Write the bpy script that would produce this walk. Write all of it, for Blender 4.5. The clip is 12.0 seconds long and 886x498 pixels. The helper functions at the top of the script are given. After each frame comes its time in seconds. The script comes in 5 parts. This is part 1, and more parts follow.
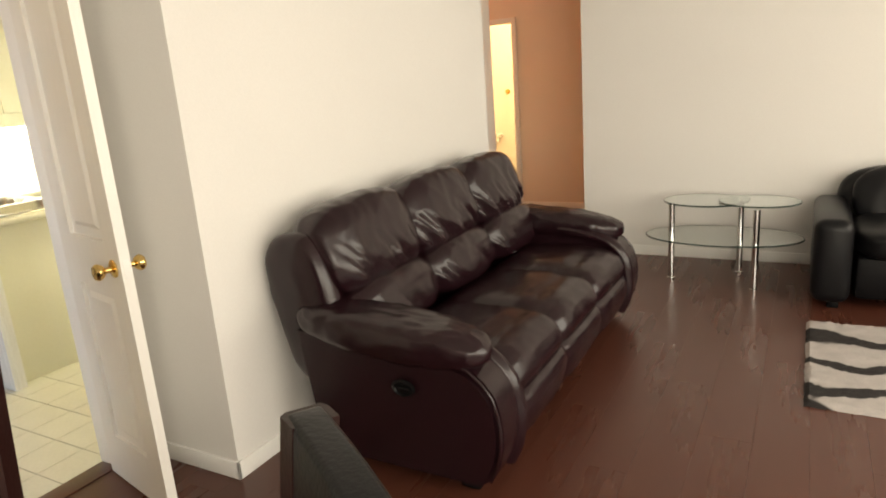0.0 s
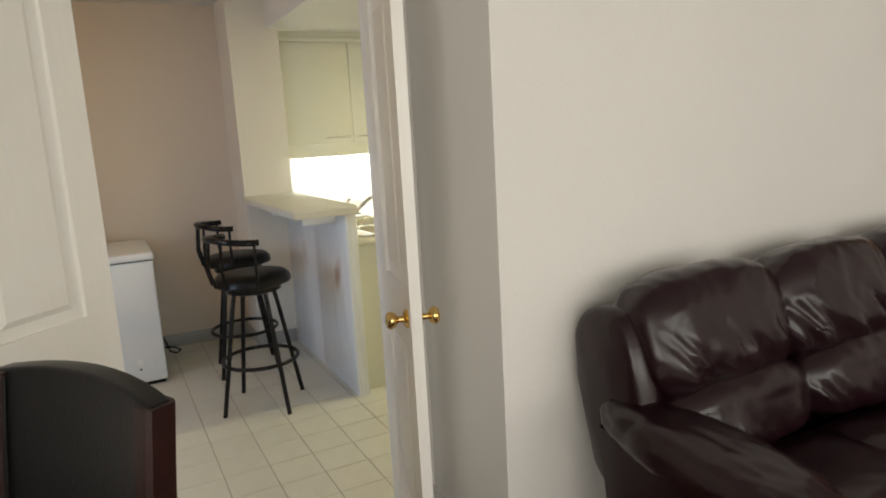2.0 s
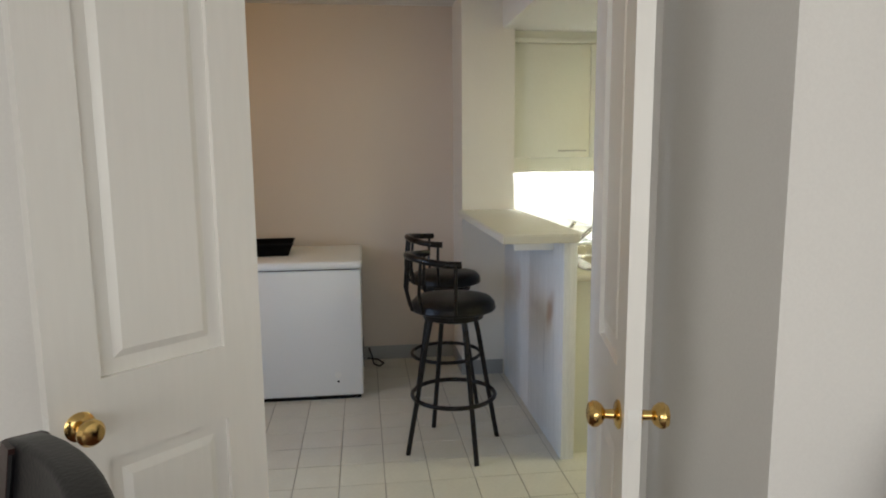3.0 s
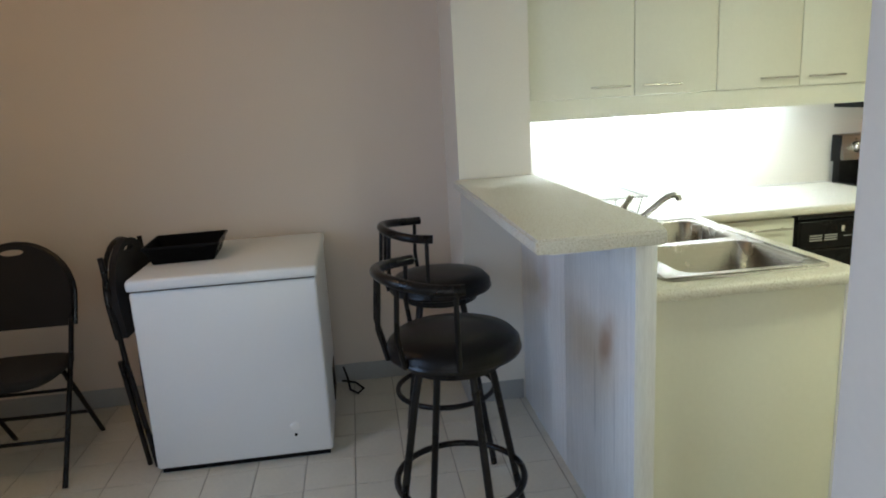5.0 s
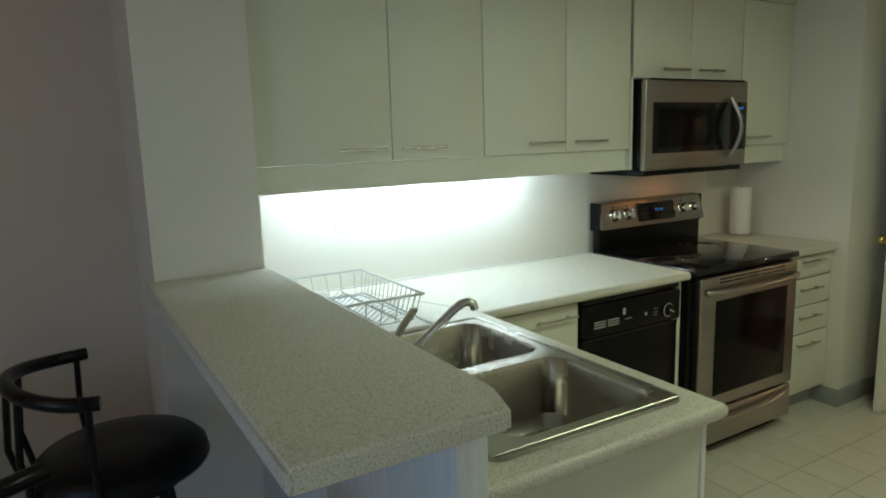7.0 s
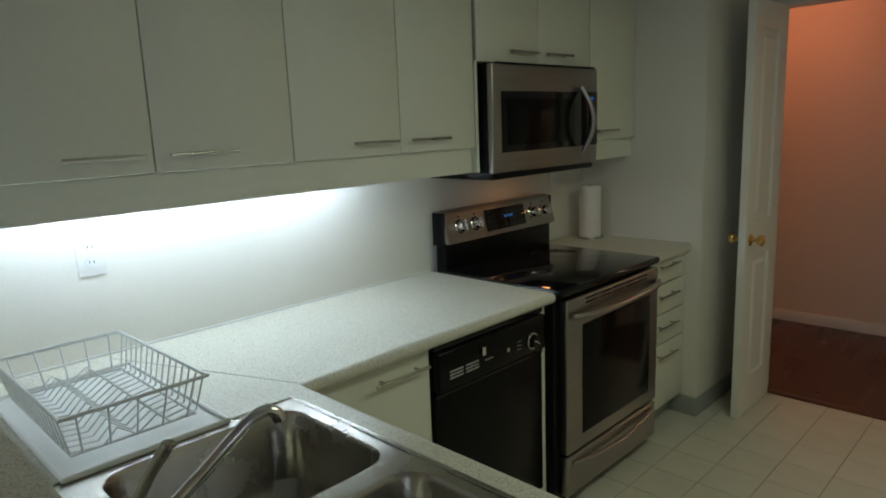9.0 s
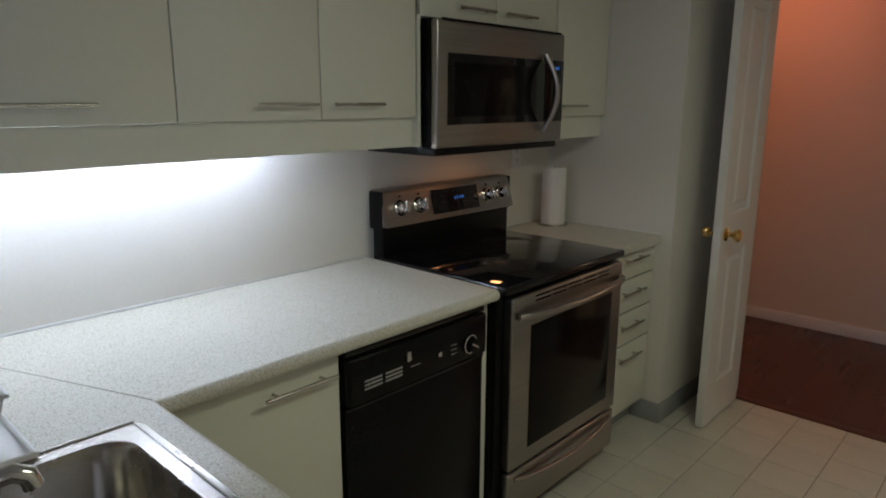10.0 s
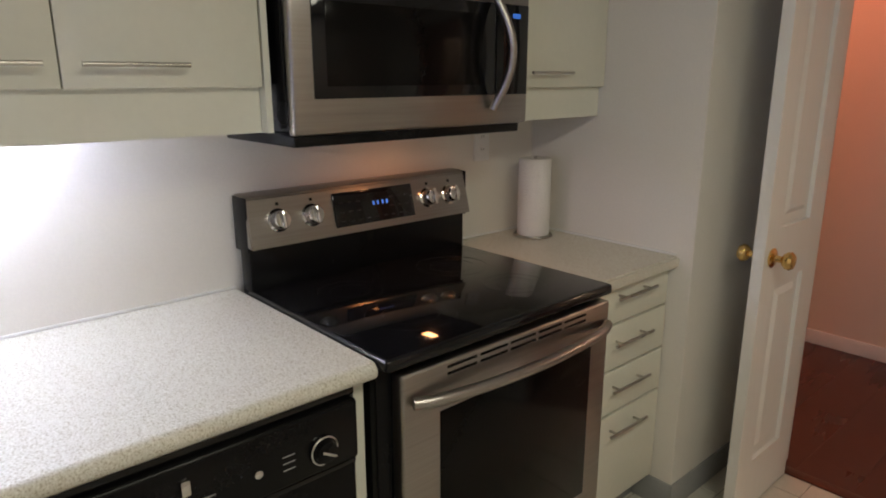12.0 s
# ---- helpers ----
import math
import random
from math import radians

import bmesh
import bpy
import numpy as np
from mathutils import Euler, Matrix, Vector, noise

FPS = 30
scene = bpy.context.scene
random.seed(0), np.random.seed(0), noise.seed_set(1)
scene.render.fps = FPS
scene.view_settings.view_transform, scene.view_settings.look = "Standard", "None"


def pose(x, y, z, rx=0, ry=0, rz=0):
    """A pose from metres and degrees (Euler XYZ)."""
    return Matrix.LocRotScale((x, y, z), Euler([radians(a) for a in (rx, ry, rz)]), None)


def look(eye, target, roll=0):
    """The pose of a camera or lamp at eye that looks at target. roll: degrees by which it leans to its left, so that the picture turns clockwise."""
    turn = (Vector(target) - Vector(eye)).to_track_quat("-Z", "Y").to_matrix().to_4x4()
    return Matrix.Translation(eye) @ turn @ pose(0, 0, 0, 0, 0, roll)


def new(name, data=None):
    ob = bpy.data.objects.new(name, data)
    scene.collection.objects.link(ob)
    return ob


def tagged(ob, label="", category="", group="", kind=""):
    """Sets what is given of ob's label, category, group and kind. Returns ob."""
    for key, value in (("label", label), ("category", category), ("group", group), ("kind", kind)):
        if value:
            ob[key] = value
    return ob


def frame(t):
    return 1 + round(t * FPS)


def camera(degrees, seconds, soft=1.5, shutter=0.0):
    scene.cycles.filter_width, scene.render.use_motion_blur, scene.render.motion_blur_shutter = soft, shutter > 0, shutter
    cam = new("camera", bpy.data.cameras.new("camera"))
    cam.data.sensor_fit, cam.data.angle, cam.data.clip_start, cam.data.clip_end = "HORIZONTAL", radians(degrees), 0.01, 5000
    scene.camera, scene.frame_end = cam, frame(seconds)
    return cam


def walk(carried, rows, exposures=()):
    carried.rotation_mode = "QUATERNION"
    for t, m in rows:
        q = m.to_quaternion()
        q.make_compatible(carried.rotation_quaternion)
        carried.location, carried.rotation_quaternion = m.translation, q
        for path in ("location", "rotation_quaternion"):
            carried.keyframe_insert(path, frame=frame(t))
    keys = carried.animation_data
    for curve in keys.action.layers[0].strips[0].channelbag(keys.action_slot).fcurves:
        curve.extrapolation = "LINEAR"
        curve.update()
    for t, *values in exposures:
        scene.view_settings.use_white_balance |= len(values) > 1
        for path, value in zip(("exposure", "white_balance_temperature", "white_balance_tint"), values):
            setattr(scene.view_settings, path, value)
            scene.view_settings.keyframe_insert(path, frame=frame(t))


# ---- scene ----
cam = camera(67.8, 12.0, 1.9)
PATH = [
    (0, (0.055, 0.104, 1.444), (-0.899, 1.79, 0.947), -4.3),
    (0.5, (0.028, 0.19, 1.444), (-1.268, 1.642, 0.981), -5.2),
    (1, (0.083, 0.324, 1.468), (-1.476, 1.498, 1.033), -2.6),
    (1.5, (0.023, 0.487, 1.453), (-1.633, 1.532, 1.044), -3.1),
    (2, (-0.131, 0.616, 1.48), (-1.881, 1.517, 1.129), -3.2),
    (2.5, (-0.353, 0.758, 1.477), (-2.231, 1.371, 1.163), -2.5),
    (3, (-0.663, 0.882, 1.463), (-2.628, 1.12, 1.179), -0.5),
    (3.2, (-0.814, 0.904, 1.443), (-2.787, 1.068, 1.162), -1.2),
    (4.8, (-1.807, 1.075, 1.462), (-3.761, 1.156, 1.04), -1.9),
    (5, (-1.898, 1.056, 1.47), (-3.833, 1.297, 1.027), -3.3),
    (5.5, (-2.083, 1.06, 1.454), (-3.944, 1.614, 0.974), -1.9),
    (6, (-2.291, 1.142, 1.495), (-4.11, 1.846, 1.055), -1.9),
    (6.5, (-2.483, 1.231, 1.504), (-4.26, 2.074, 1.138), -1.2),
    (7, (-2.716, 1.273, 1.518), (-4.412, 2.279, 1.182), -1.7),
    (7.5, (-2.885, 1.34, 1.511), (-4.454, 2.546, 1.222), -2.1),
    (7.7, (-2.926, 1.384, 1.504), (-4.449, 2.647, 1.214), -2.0),
    (9.3, (-3.292, 1.769, 1.533), (-4.627, 3.203, 1.131), -2.3),
    (9.5, (-3.324, 1.834, 1.508), (-4.626, 3.292, 1.087), -2.1),
    (10, (-3.341, 2.037, 1.494), (-4.672, 3.463, 1.052), 0.2),
    (10.5, (-3.371, 2.229, 1.477), (-4.754, 3.594, 1.005), -0.9),
    (11, (-3.467, 2.458, 1.481), (-4.845, 3.828, 1.005), -1.6),
    (11.5, (-3.525, 2.712, 1.468), (-4.866, 4.112, 0.975), -1.2),
    (12, (-3.586, 2.924, 1.455), (-5.034, 4.209, 0.953), -0.1),
]
EXPOSURES = [(0, 0.88, 8800, 9), (0.5, 0.92, 8500, 8), (1, 0.68, 8300, 8), (1.5, 0.47, 8000, 8), (2, 0.22, 7700, 8), (2.5, 0.04, 7300, 8), (3, 0.05, 7100, 8), (5, 0.1, 6250, 6), (6.5, -0.65, 6150, 0), (7.5, -1.22, 6200, -6), (9.5, -1.6, 5900, 10), (10.5, -1.5, 6000, 24), (12, -0.68, 6200, 28)]
walk(cam, [(t, look(eye, target, roll)) for t, eye, target, roll in PATH], EXPOSURES)

# ---- world and lights ----
world = bpy.data.worlds.new("world")
scene.world = world
world.use_nodes = True
_n = world.node_tree.nodes
sky = _n.new("ShaderNodeTexSky")
sky.sky_type, sky.sun_disc, sky.sun_elevation, sky.sun_rotation = "NISHITA", False, radians(35), radians(200)
_n["Background"].inputs["Strength"].default_value = 0.1
world.node_tree.links.new(sky.outputs[0], _n["Background"].inputs["Color"])


def lamp(name, kind, energy, colour, m, size=0.1, size_y=None):
    d = bpy.data.lights.new(name, kind)
    d.energy, d.color = energy, colour
    if kind == "AREA":
        d.shape, d.size, d.size_y = "RECTANGLE", size, size_y or size
    else:
        d.shadow_soft_size = size
    ob = new(name, d)
    ob.matrix_world = m
    return ob


# daylight in the windows, the south one added, warm ceiling lamps in nook, hall and bathroom, the cooktop lamp
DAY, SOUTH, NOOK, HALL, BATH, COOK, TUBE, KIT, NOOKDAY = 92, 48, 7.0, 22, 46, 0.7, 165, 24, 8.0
lamp("window_daylight", "AREA", DAY, (0.93, 0.96, 1.0), look((3.12, 1.7, 1.55), (0, 1.7, 1.2)), 5.7, 1.65)
# extra light in the unseen south wall, added to brighten the table wall
lamp("added_south_light", "AREA", SOUTH, (0.93, 0.96, 1.0), look((1.6, -1.53, 1.42), (1.3, 3.0, 1.1)), 1.9, 1.4)
lamp("nook_daylight", "AREA", NOOKDAY, (0.44, 0.63, 1.0), look((-3.05, -0.94, 1.32), (-3.75, 1.8, 0.7)), 0.9, 1.1).data.spread = radians(115)
lamp("kitchen_lamp", "AREA", KIT, (0.97, 1.0, 0.70), look((-3.3, 3.5, 2.19), (-3.3, 3.5, 0)), 0.3, 1.1)
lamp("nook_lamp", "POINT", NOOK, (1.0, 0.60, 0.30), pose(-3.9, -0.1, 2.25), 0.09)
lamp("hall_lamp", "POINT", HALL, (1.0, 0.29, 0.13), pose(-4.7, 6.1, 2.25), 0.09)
lamp("bath_lamp", "POINT", BATH, (1.0, 0.72, 0.40), pose(-2.9, 7.7, 2.2), 0.09)
lamp("cooktop_lamp", "AREA", COOK, (1.0, 0.40, 0.12), look((-4.98, 4.12, 1.298), (-4.98, 4.12, 0.9)), 0.06, 0.03)


# ---- materials ----
def mat(name, col, rough=0.6, metal=0.0, var=0.06, scale=3.0, bump=0.05, bscale=80.0, stretch=(1, 1, 1), spec=0.5, emit=0.0, coat=0.0, rand=0.0):
    m = bpy.data.materials.new(name)
    m.use_nodes = True
    nt, N = m.node_tree, m.node_tree.nodes
    b = N["Principled BSDF"]
    b.inputs["Roughness"].default_value, b.inputs["Metallic"].default_value = rough, metal
    b.inputs["Specular IOR Level"].default_value, b.inputs["Coat Weight"].default_value = spec, coat
    tc, mp = N.new("ShaderNodeTexCoord"), N.new("ShaderNodeMapping")
    mp.inputs["Scale"].default_value = stretch
    nt.links.new(tc.outputs["Object"], mp.inputs["Vector"])
    big, fine = N.new("ShaderNodeTexNoise"), N.new("ShaderNodeTexNoise")
    big.inputs["Scale"].default_value, big.inputs["Detail"].default_value = scale, 5
    fine.inputs["Scale"].default_value, fine.inputs["Detail"].default_value = bscale, 3
    for t in (big, fine):
        nt.links.new(mp.outputs[0], t.inputs["Vector"])
    add = N.new("ShaderNodeMath")
    add.operation = "ADD"
    nt.links.new(big.outputs[0], add.inputs[0])
    nt.links.new(fine.outputs[0], add.inputs[1])
    src = add.outputs[0]
    lo, hi = 0.6, 1.4
    if rand:
        oi, r = N.new("ShaderNodeObjectInfo"), N.new("ShaderNodeMath")
        r.operation, r.inputs[1].default_value = "MULTIPLY_ADD", rand
        nt.links.new(oi.outputs["Random"], r.inputs[0])
        nt.links.new(src, r.inputs[2])
        src, hi = r.outputs[0], 1.4 + rand
    mr, mix = N.new("ShaderNodeMapRange"), N.new("ShaderNodeMix")
    mr.inputs["From Min"].default_value, mr.inputs["From Max"].default_value = lo, hi
    mix.data_type = "RGBA"
    mix.inputs["A"].default_value = (*[max(0, c * (1 - var)) for c in col], 1)
    mix.inputs["B"].default_value = (*[min(1, c * (1 + var)) for c in col], 1)
    nt.links.new(src, mr.inputs["Value"])
    nt.links.new(mr.outputs[0], mix.inputs["Factor"])
    nt.links.new(mix.outputs["Result"], b.inputs["Base Color"])
    if rough > 0.12:
        rr = N.new("ShaderNodeMapRange")
        rr.inputs["To Min"].default_value, rr.inputs["To Max"].default_value = rough * 0.85, min(1, rough * 1.15)
        nt.links.new(big.outputs[0], rr.inputs["Value"])
        nt.links.new(rr.outputs[0], b.inputs["Roughness"])
    if bump:
        bp = N.new("ShaderNodeBump")
        bp.inputs["Strength"].default_value, bp.inputs["Distance"].default_value = bump, 0.01
        nt.links.new(fine.outputs[0], bp.inputs["Height"])
        nt.links.new(bp.outputs[0], b.inputs["Normal"])
    if emit:
        b.inputs["Emission Color"].default_value, b.inputs["Emission Strength"].default_value = (*col, 1), emit
    return m


def speckled(name, base, dark, light, rough):
    m = mat(name, base, rough, 0, 0.05, 3, 0.02, 300)
    nt, N = m.node_tree, m.node_tree.nodes
    v, ramp = N.new("ShaderNodeTexNoise"), N.new("ShaderNodeValToRGB")
    v.inputs["Scale"].default_value, v.inputs["Detail"].default_value = 270, 3
    e = ramp.color_ramp.elements
    e[0].position, e[0].color = 0.36, (*dark, 1)
    e[1].position, e[1].color = 0.46, (*base, 1)
    k = e.new(0.56); k.color = (*base, 1)
    k = e.new(0.66); k.color = (*light, 1)
    nt.links.new(N["Texture Coordinate"].outputs["Object"], v.inputs["Vector"])
    nt.links.new(v.outputs[0], ramp.inputs[0])
    nt.links.new(ramp.outputs[0], N["Principled BSDF"].inputs["Base Color"])
    return m


def banded(name, pale, dark):
    """Pale shag with dark wavy bands."""
    m = mat(name, pale, 0.95, 0, 0.2, 14, 0.8, 220)
    nt, N = m.node_tree, m.node_tree.nodes
    w, ramp, mix = N.new("ShaderNodeTexWave"), N.new("ShaderNodeValToRGB"), N.new("ShaderNodeMix")
    w.bands_direction = "Y"
    w.inputs["Scale"].default_value, w.inputs["Distortion"].default_value = 0.75, 13.0
    w.inputs["Detail"].default_value, w.inputs["Detail Scale"].default_value = 2.0, 1.7
    ramp.color_ramp.elements[0].position, ramp.color_ramp.elements[1].position = 0.20, 0.30
    ramp.color_ramp.elements[0].color, ramp.color_ramp.elements[1].color = (0, 0, 0, 1), (1, 1, 1, 1)
    mix.data_type = "RGBA"
    mix.inputs["A"].default_value = (*dark, 1)
    old = N["Principled BSDF"].inputs["Base Color"].links[0].from_socket
    nt.links.new(N["Texture Coordinate"].outputs["Object"], w.inputs["Vector"])
    nt.links.new(w.outputs[0], ramp.inputs[0])
    nt.links.new(ramp.outputs[0], mix.inputs["Factor"])
    nt.links.new(old, mix.inputs["B"])
    nt.links.new(mix.outputs["Result"], N["Principled BSDF"].inputs["Base Color"])
    return m


def toned(name):
    """Whitewashed boards: streaky upright grain, with two soft brown ovals and two thin grey upright lines."""
    m = mat(name, (0.72, 0.73, 0.74), 0.55, 0, 0.16, 5, 0.08, 60, (11, 11, 0.45))
    nt, N = m.node_tree, m.node_tree.nodes
    b = N["Principled BSDF"]
    col = b.inputs["Base Color"].links[0].from_socket
    warp = N.new("ShaderNodeTexNoise")
    warp.inputs["Scale"].default_value = 9
    nt.links.new(N["Texture Coordinate"].outputs["Object"], warp.inputs["Vector"])
    for x, z, rx, rz, tilt, amount in ((-3.80, 0.68, 0.075, 0.15, 24, 0.75), (-4.46, 0.72, 0.10, 0.16, 10, 0.35), (-3.90, 0.44, 0.014, 0.24, 0, 0.5), (-3.73, 0.40, 0.012, 0.28, 0, 0.35)):
        mp, ln, k, mix = N.new("ShaderNodeMapping"), N.new("ShaderNodeVectorMath"), N.new("ShaderNodeMapRange"), N.new("ShaderNodeMix")
        mp.vector_type = "TEXTURE"
        mp.inputs["Location"].default_value, mp.inputs["Scale"].default_value = (x, 1.8, z), (rx, 1.0, rz)
        mp.inputs["Rotation"].default_value = (0, radians(tilt), 0)
        nt.links.new(N["Texture Coordinate"].outputs["Object"], mp.inputs["Vector"])
        ln.operation = "LENGTH"
        nt.links.new(mp.outputs[0], ln.inputs[0])
        add = N.new("ShaderNodeMath")
        add.operation = "ADD"
        nt.links.new(ln.outputs["Value"], add.inputs[0])
        nt.links.new(warp.outputs[0], add.inputs[1])
        k.interpolation_type = "SMOOTHSTEP"
        k.inputs["From Min"].default_value, k.inputs["From Max"].default_value = 0.55, 1.55
        k.inputs["To Min"].default_value, k.inputs["To Max"].default_value = amount, 0.0
        nt.links.new(add.outputs[0], k.inputs["Value"])
        mix.data_type = "RGBA"
        mix.inputs["B"].default_value = (0.40, 0.27, 0.20, 1) if rx > 0.05 else (0.34, 0.36, 0.40, 1)
        nt.links.new(k.outputs[0], mix.inputs["Factor"])
        nt.links.new(col, mix.inputs["A"])
        col = mix.outputs["Result"]
    nt.links.new(col, b.inputs["Base Color"])
    return m


def clear(name, tint=(0.9, 0.97, 0.95)):
    m = bpy.data.materials.new(name)
    m.use_nodes = True
    b = m.node_tree.nodes["Principled BSDF"]
    b.inputs["Base Color"].default_value = (*tint, 1)
    b.inputs["Roughness"].default_value, b.inputs["Transmission Weight"].default_value, b.inputs["IOR"].default_value = 0.02, 1, 1.45
    return m


M = dict(
    wall=mat("wall_paint", (0.76, 0.74, 0.71), 0.75, 0, 0.03, 1.2, 0.06, 140),
    hallwall=mat("hall_paint", (0.74, 0.64, 0.54), 0.75, 0, 0.03, 1.2, 0.06, 140),
    nookwall=mat("nook_paint", (0.64, 0.565, 0.49), 0.75, 0, 0.03, 1.2, 0.06, 140),
    kitwall=mat("kitchen_paint", (0.76, 0.73, 0.67), 0.6, 0, 0.03, 1.2, 0.05, 140),
    ceil=mat("ceiling_paint", (0.78, 0.78, 0.76), 0.9, 0, 0.03, 1, 0.3, 220),
    trim=mat("white_trim", (0.80, 0.79, 0.76), 0.4, 0, 0.02, 2, 0.02, 90),
    door=mat("door_paint", (0.80, 0.78, 0.74), 0.38, 0, 0.025, 2, 0.05, 70, (1, 1, 0.1)),
    vinyl=mat("grey_vinyl_base", (0.33, 0.34, 0.34), 0.5, 0, 0.06),
    plank=mat("red_brown_laminate", (0.085, 0.027, 0.017), 0.28, 0, 0.06, 2, 0, 14, (3, 0.3, 1), rand=0.5),
    under=mat("dark_joint", (0.03, 0.015, 0.01), 0.8),
    tile=mat("cream_tile", (0.62, 0.60, 0.52), 0.33, 0, 0.09, 6, 0.04, 60, rand=0.25),
    grout=mat("tile_grout", (0.36, 0.34, 0.29), 0.9, 0, 0.12, 20, 0.3, 300),
    cab=mat("cream_laminate", (0.72, 0.72, 0.62), 0.42, 0, 0.025, 1.5, 0.01, 60),
    counter=speckled("speckled_laminate", (0.66, 0.64, 0.56), (0.45, 0.41, 0.31), (0.78, 0.77, 0.70), 0.42),
    steel=mat("brushed_steel", (0.36, 0.335, 0.315), 0.30, 1, 0.14, 3, 0.05, 140, (1, 0.02, 1)),
    sinksteel=mat("sink_steel", (0.38, 0.36, 0.33), 0.27, 1, 0.08, 6, 0.03, 160),
    chrome=mat("chrome", (0.72, 0.71, 0.69), 0.12, 1, 0.02, 4, 0),
    bar=mat("satin_nickel", (0.50, 0.48, 0.44), 0.28, 1, 0.04, 8, 0),
    brass=mat("polished_brass", (0.76, 0.52, 0.20), 0.16, 1, 0.08, 20, 0),
    black=mat("black_plastic", (0.005, 0.005, 0.0055), 0.26, 0, 0.2, 5, 0.02, 200, spec=0.16),
    blackglass=mat("black_glass", (0.006, 0.006, 0.007), 0.06, 0, 0.1, 4, 0, spec=0.35),
    window=mat("oven_glass", (0.005, 0.0045, 0.0042), 0.12, 0, 0.1, 4, 0, spec=0.12),
    blackmetal=mat("black_enamel_tube", (0.006, 0.005, 0.005), 0.28, 0, 0.25, 12, 0.04, 120, spec=0.25),
    vinylseat=mat("black_vinyl", (0.005, 0.0045, 0.0045), 0.36, 0, 0.25, 8, 0.1, 160, spec=0.2),
    fabric=mat("black_fabric", (0.009, 0.008, 0.008), 0.9, 0, 0.3, 10, 0.35, 500),
    leather=mat("dark_brown_leather", (0.0135, 0.0038, 0.0058), 0.25, 0, 0.2, 4, 0.05, 110, spec=0.42),
    dleather=mat("black_leather", (0.006, 0.006, 0.007), 0.36, 0, 0.25, 5, 0.08, 140, spec=0.22),
    white=mat("white_enamel", (0.76, 0.77, 0.77), 0.35, 0, 0.01, 0.6, 0.015, 60),
    plastic=mat("white_plastic", (0.80, 0.80, 0.78), 0.4, 0, 0.02),
    wire=mat("white_coated_wire", (0.66, 0.67, 0.66), 0.35, 0, 0.06, 30, 0),
    paper=mat("paper_towel", (0.82, 0.80, 0.76), 0.95, 0, 0.03, 20, 0.5, 180),
    panel=toned("whitewashed_panel"),
    brownedge=mat("dark_brown_leather_edge", (0.020, 0.006, 0.005), 0.34, 0, 0.15, 6, 0.06, 120, spec=0.3),
    tube=mat("fluorescent_tube", (0.80, 0.90, 1.0), 0.4, 0, 0, 3, 0, emit=TUBE),
    display=mat("blue_display", (0.05, 0.22, 0.8), 0.4, 0, 0, 3, 0, emit=0.5),
    faint=mat("faint_print", (0.009, 0.0088, 0.0085), 0.3, 0, 0.1),
    ink=mat("pale_print", (0.30, 0.30, 0.30), 0.6, 0, 0.1),
    tablewood=mat("dark_stained_wood", (0.03, 0.014, 0.010), 0.35, 0, 0.25, 4, 0.04, 60, (1, 8, 1)),
    china=mat("glazed_china", (0.78, 0.77, 0.73), 0.15, 0, 0.02, 6, 0),
    rug=banded("shag_rug", (0.46, 0.42, 0.40), (0.018, 0.014, 0.014)),
    glass=clear("table_glass"),
    glassedge=mat("green_glass_edge", (0.02, 0.045, 0.038), 0.12, 0, 0.1, 6, 0),
    pane=clear("window_glass", (0.98, 1, 1)),
)


# ---- shape helpers ----
def box(bm, a, b, bevel=0.0, seg=2, m=None):
    cx = [(a[k] + b[k]) / 2 for k in range(3)]
    sz = [max(abs(b[k] - a[k]), 1e-4) for k in range(3)]
    r = bmesh.ops.create_cube(bm, size=1.0, matrix=Matrix.LocRotScale(cx, None, sz))
    vs = r["verts"]
    if bevel:
        es = list({e for v in vs for e in v.link_edges})
        o = bmesh.ops.bevel(bm, geom=es, offset=min(bevel, min(sz) * 0.45), segments=seg, affect="EDGES", profile=0.5)
        vs = list({v for f in o["faces"] for v in f.verts} | {v for v in vs if v.is_valid})
    if m:
        bmesh.ops.transform(bm, matrix=m, verts=vs)
    return bm


def tube(bm, pts, r, seg=10, closed=False, flat=1.0):
    """A round bar swept along points."""
    P = [Vector(p) for p in pts]
    n, rings, up = len(P), [], None
    for k in range(n):
        if closed:
            d = P[(k + 1) % n] - P[k - 1]
        else:
            d = P[min(k + 1, n - 1)] - P[max(k - 1, 0)]
        d.normalize()
        if up is None:
            up = Vector((0, 0, 1)) if abs(d.z) < 0.9 else Vector((1, 0, 0))
        side = d.cross(up).normalized()
        up = side.cross(d).normalized()
        rings.append([bm.verts.new(P[k] + side * (r * math.cos(2 * math.pi * q / seg)) + up * (r * flat * math.sin(2 * math.pi * q / seg))) for q in range(seg)])
    for k in range(n if closed else n - 1):
        A, B = rings[k], rings[(k + 1) % n]
        for q in range(seg):
            bm.faces.new((A[q], A[(q + 1) % seg], B[(q + 1) % seg], B[q]))
    if not closed:
        bm.faces.new(rings[0][::-1])
        bm.faces.new(rings[-1])
    bmesh.ops.recalc_face_normals(bm, faces=bm.faces)
    return bm


def lathe(bm, prof, seg=32, m=None):
    rings = []
    for r, z in prof:
        rings.append([bm.verts.new((r * math.cos(2 * math.pi * q / seg), r * math.sin(2 * math.pi * q / seg), z)) for q in range(seg)])
    for A, B in zip(rings, rings[1:]):
        for q in range(seg):
            bm.faces.new((A[q], A[(q + 1) % seg], B[(q + 1) % seg], B[q]))
    bm.faces.new(rings[0][::-1])
    bm.faces.new(rings[-1])
    if m:
        bmesh.ops.transform(bm, matrix=m, verts=[v for R in rings for v in R])
    bmesh.ops.recalc_face_normals(bm, faces=bm.faces)
    return bm


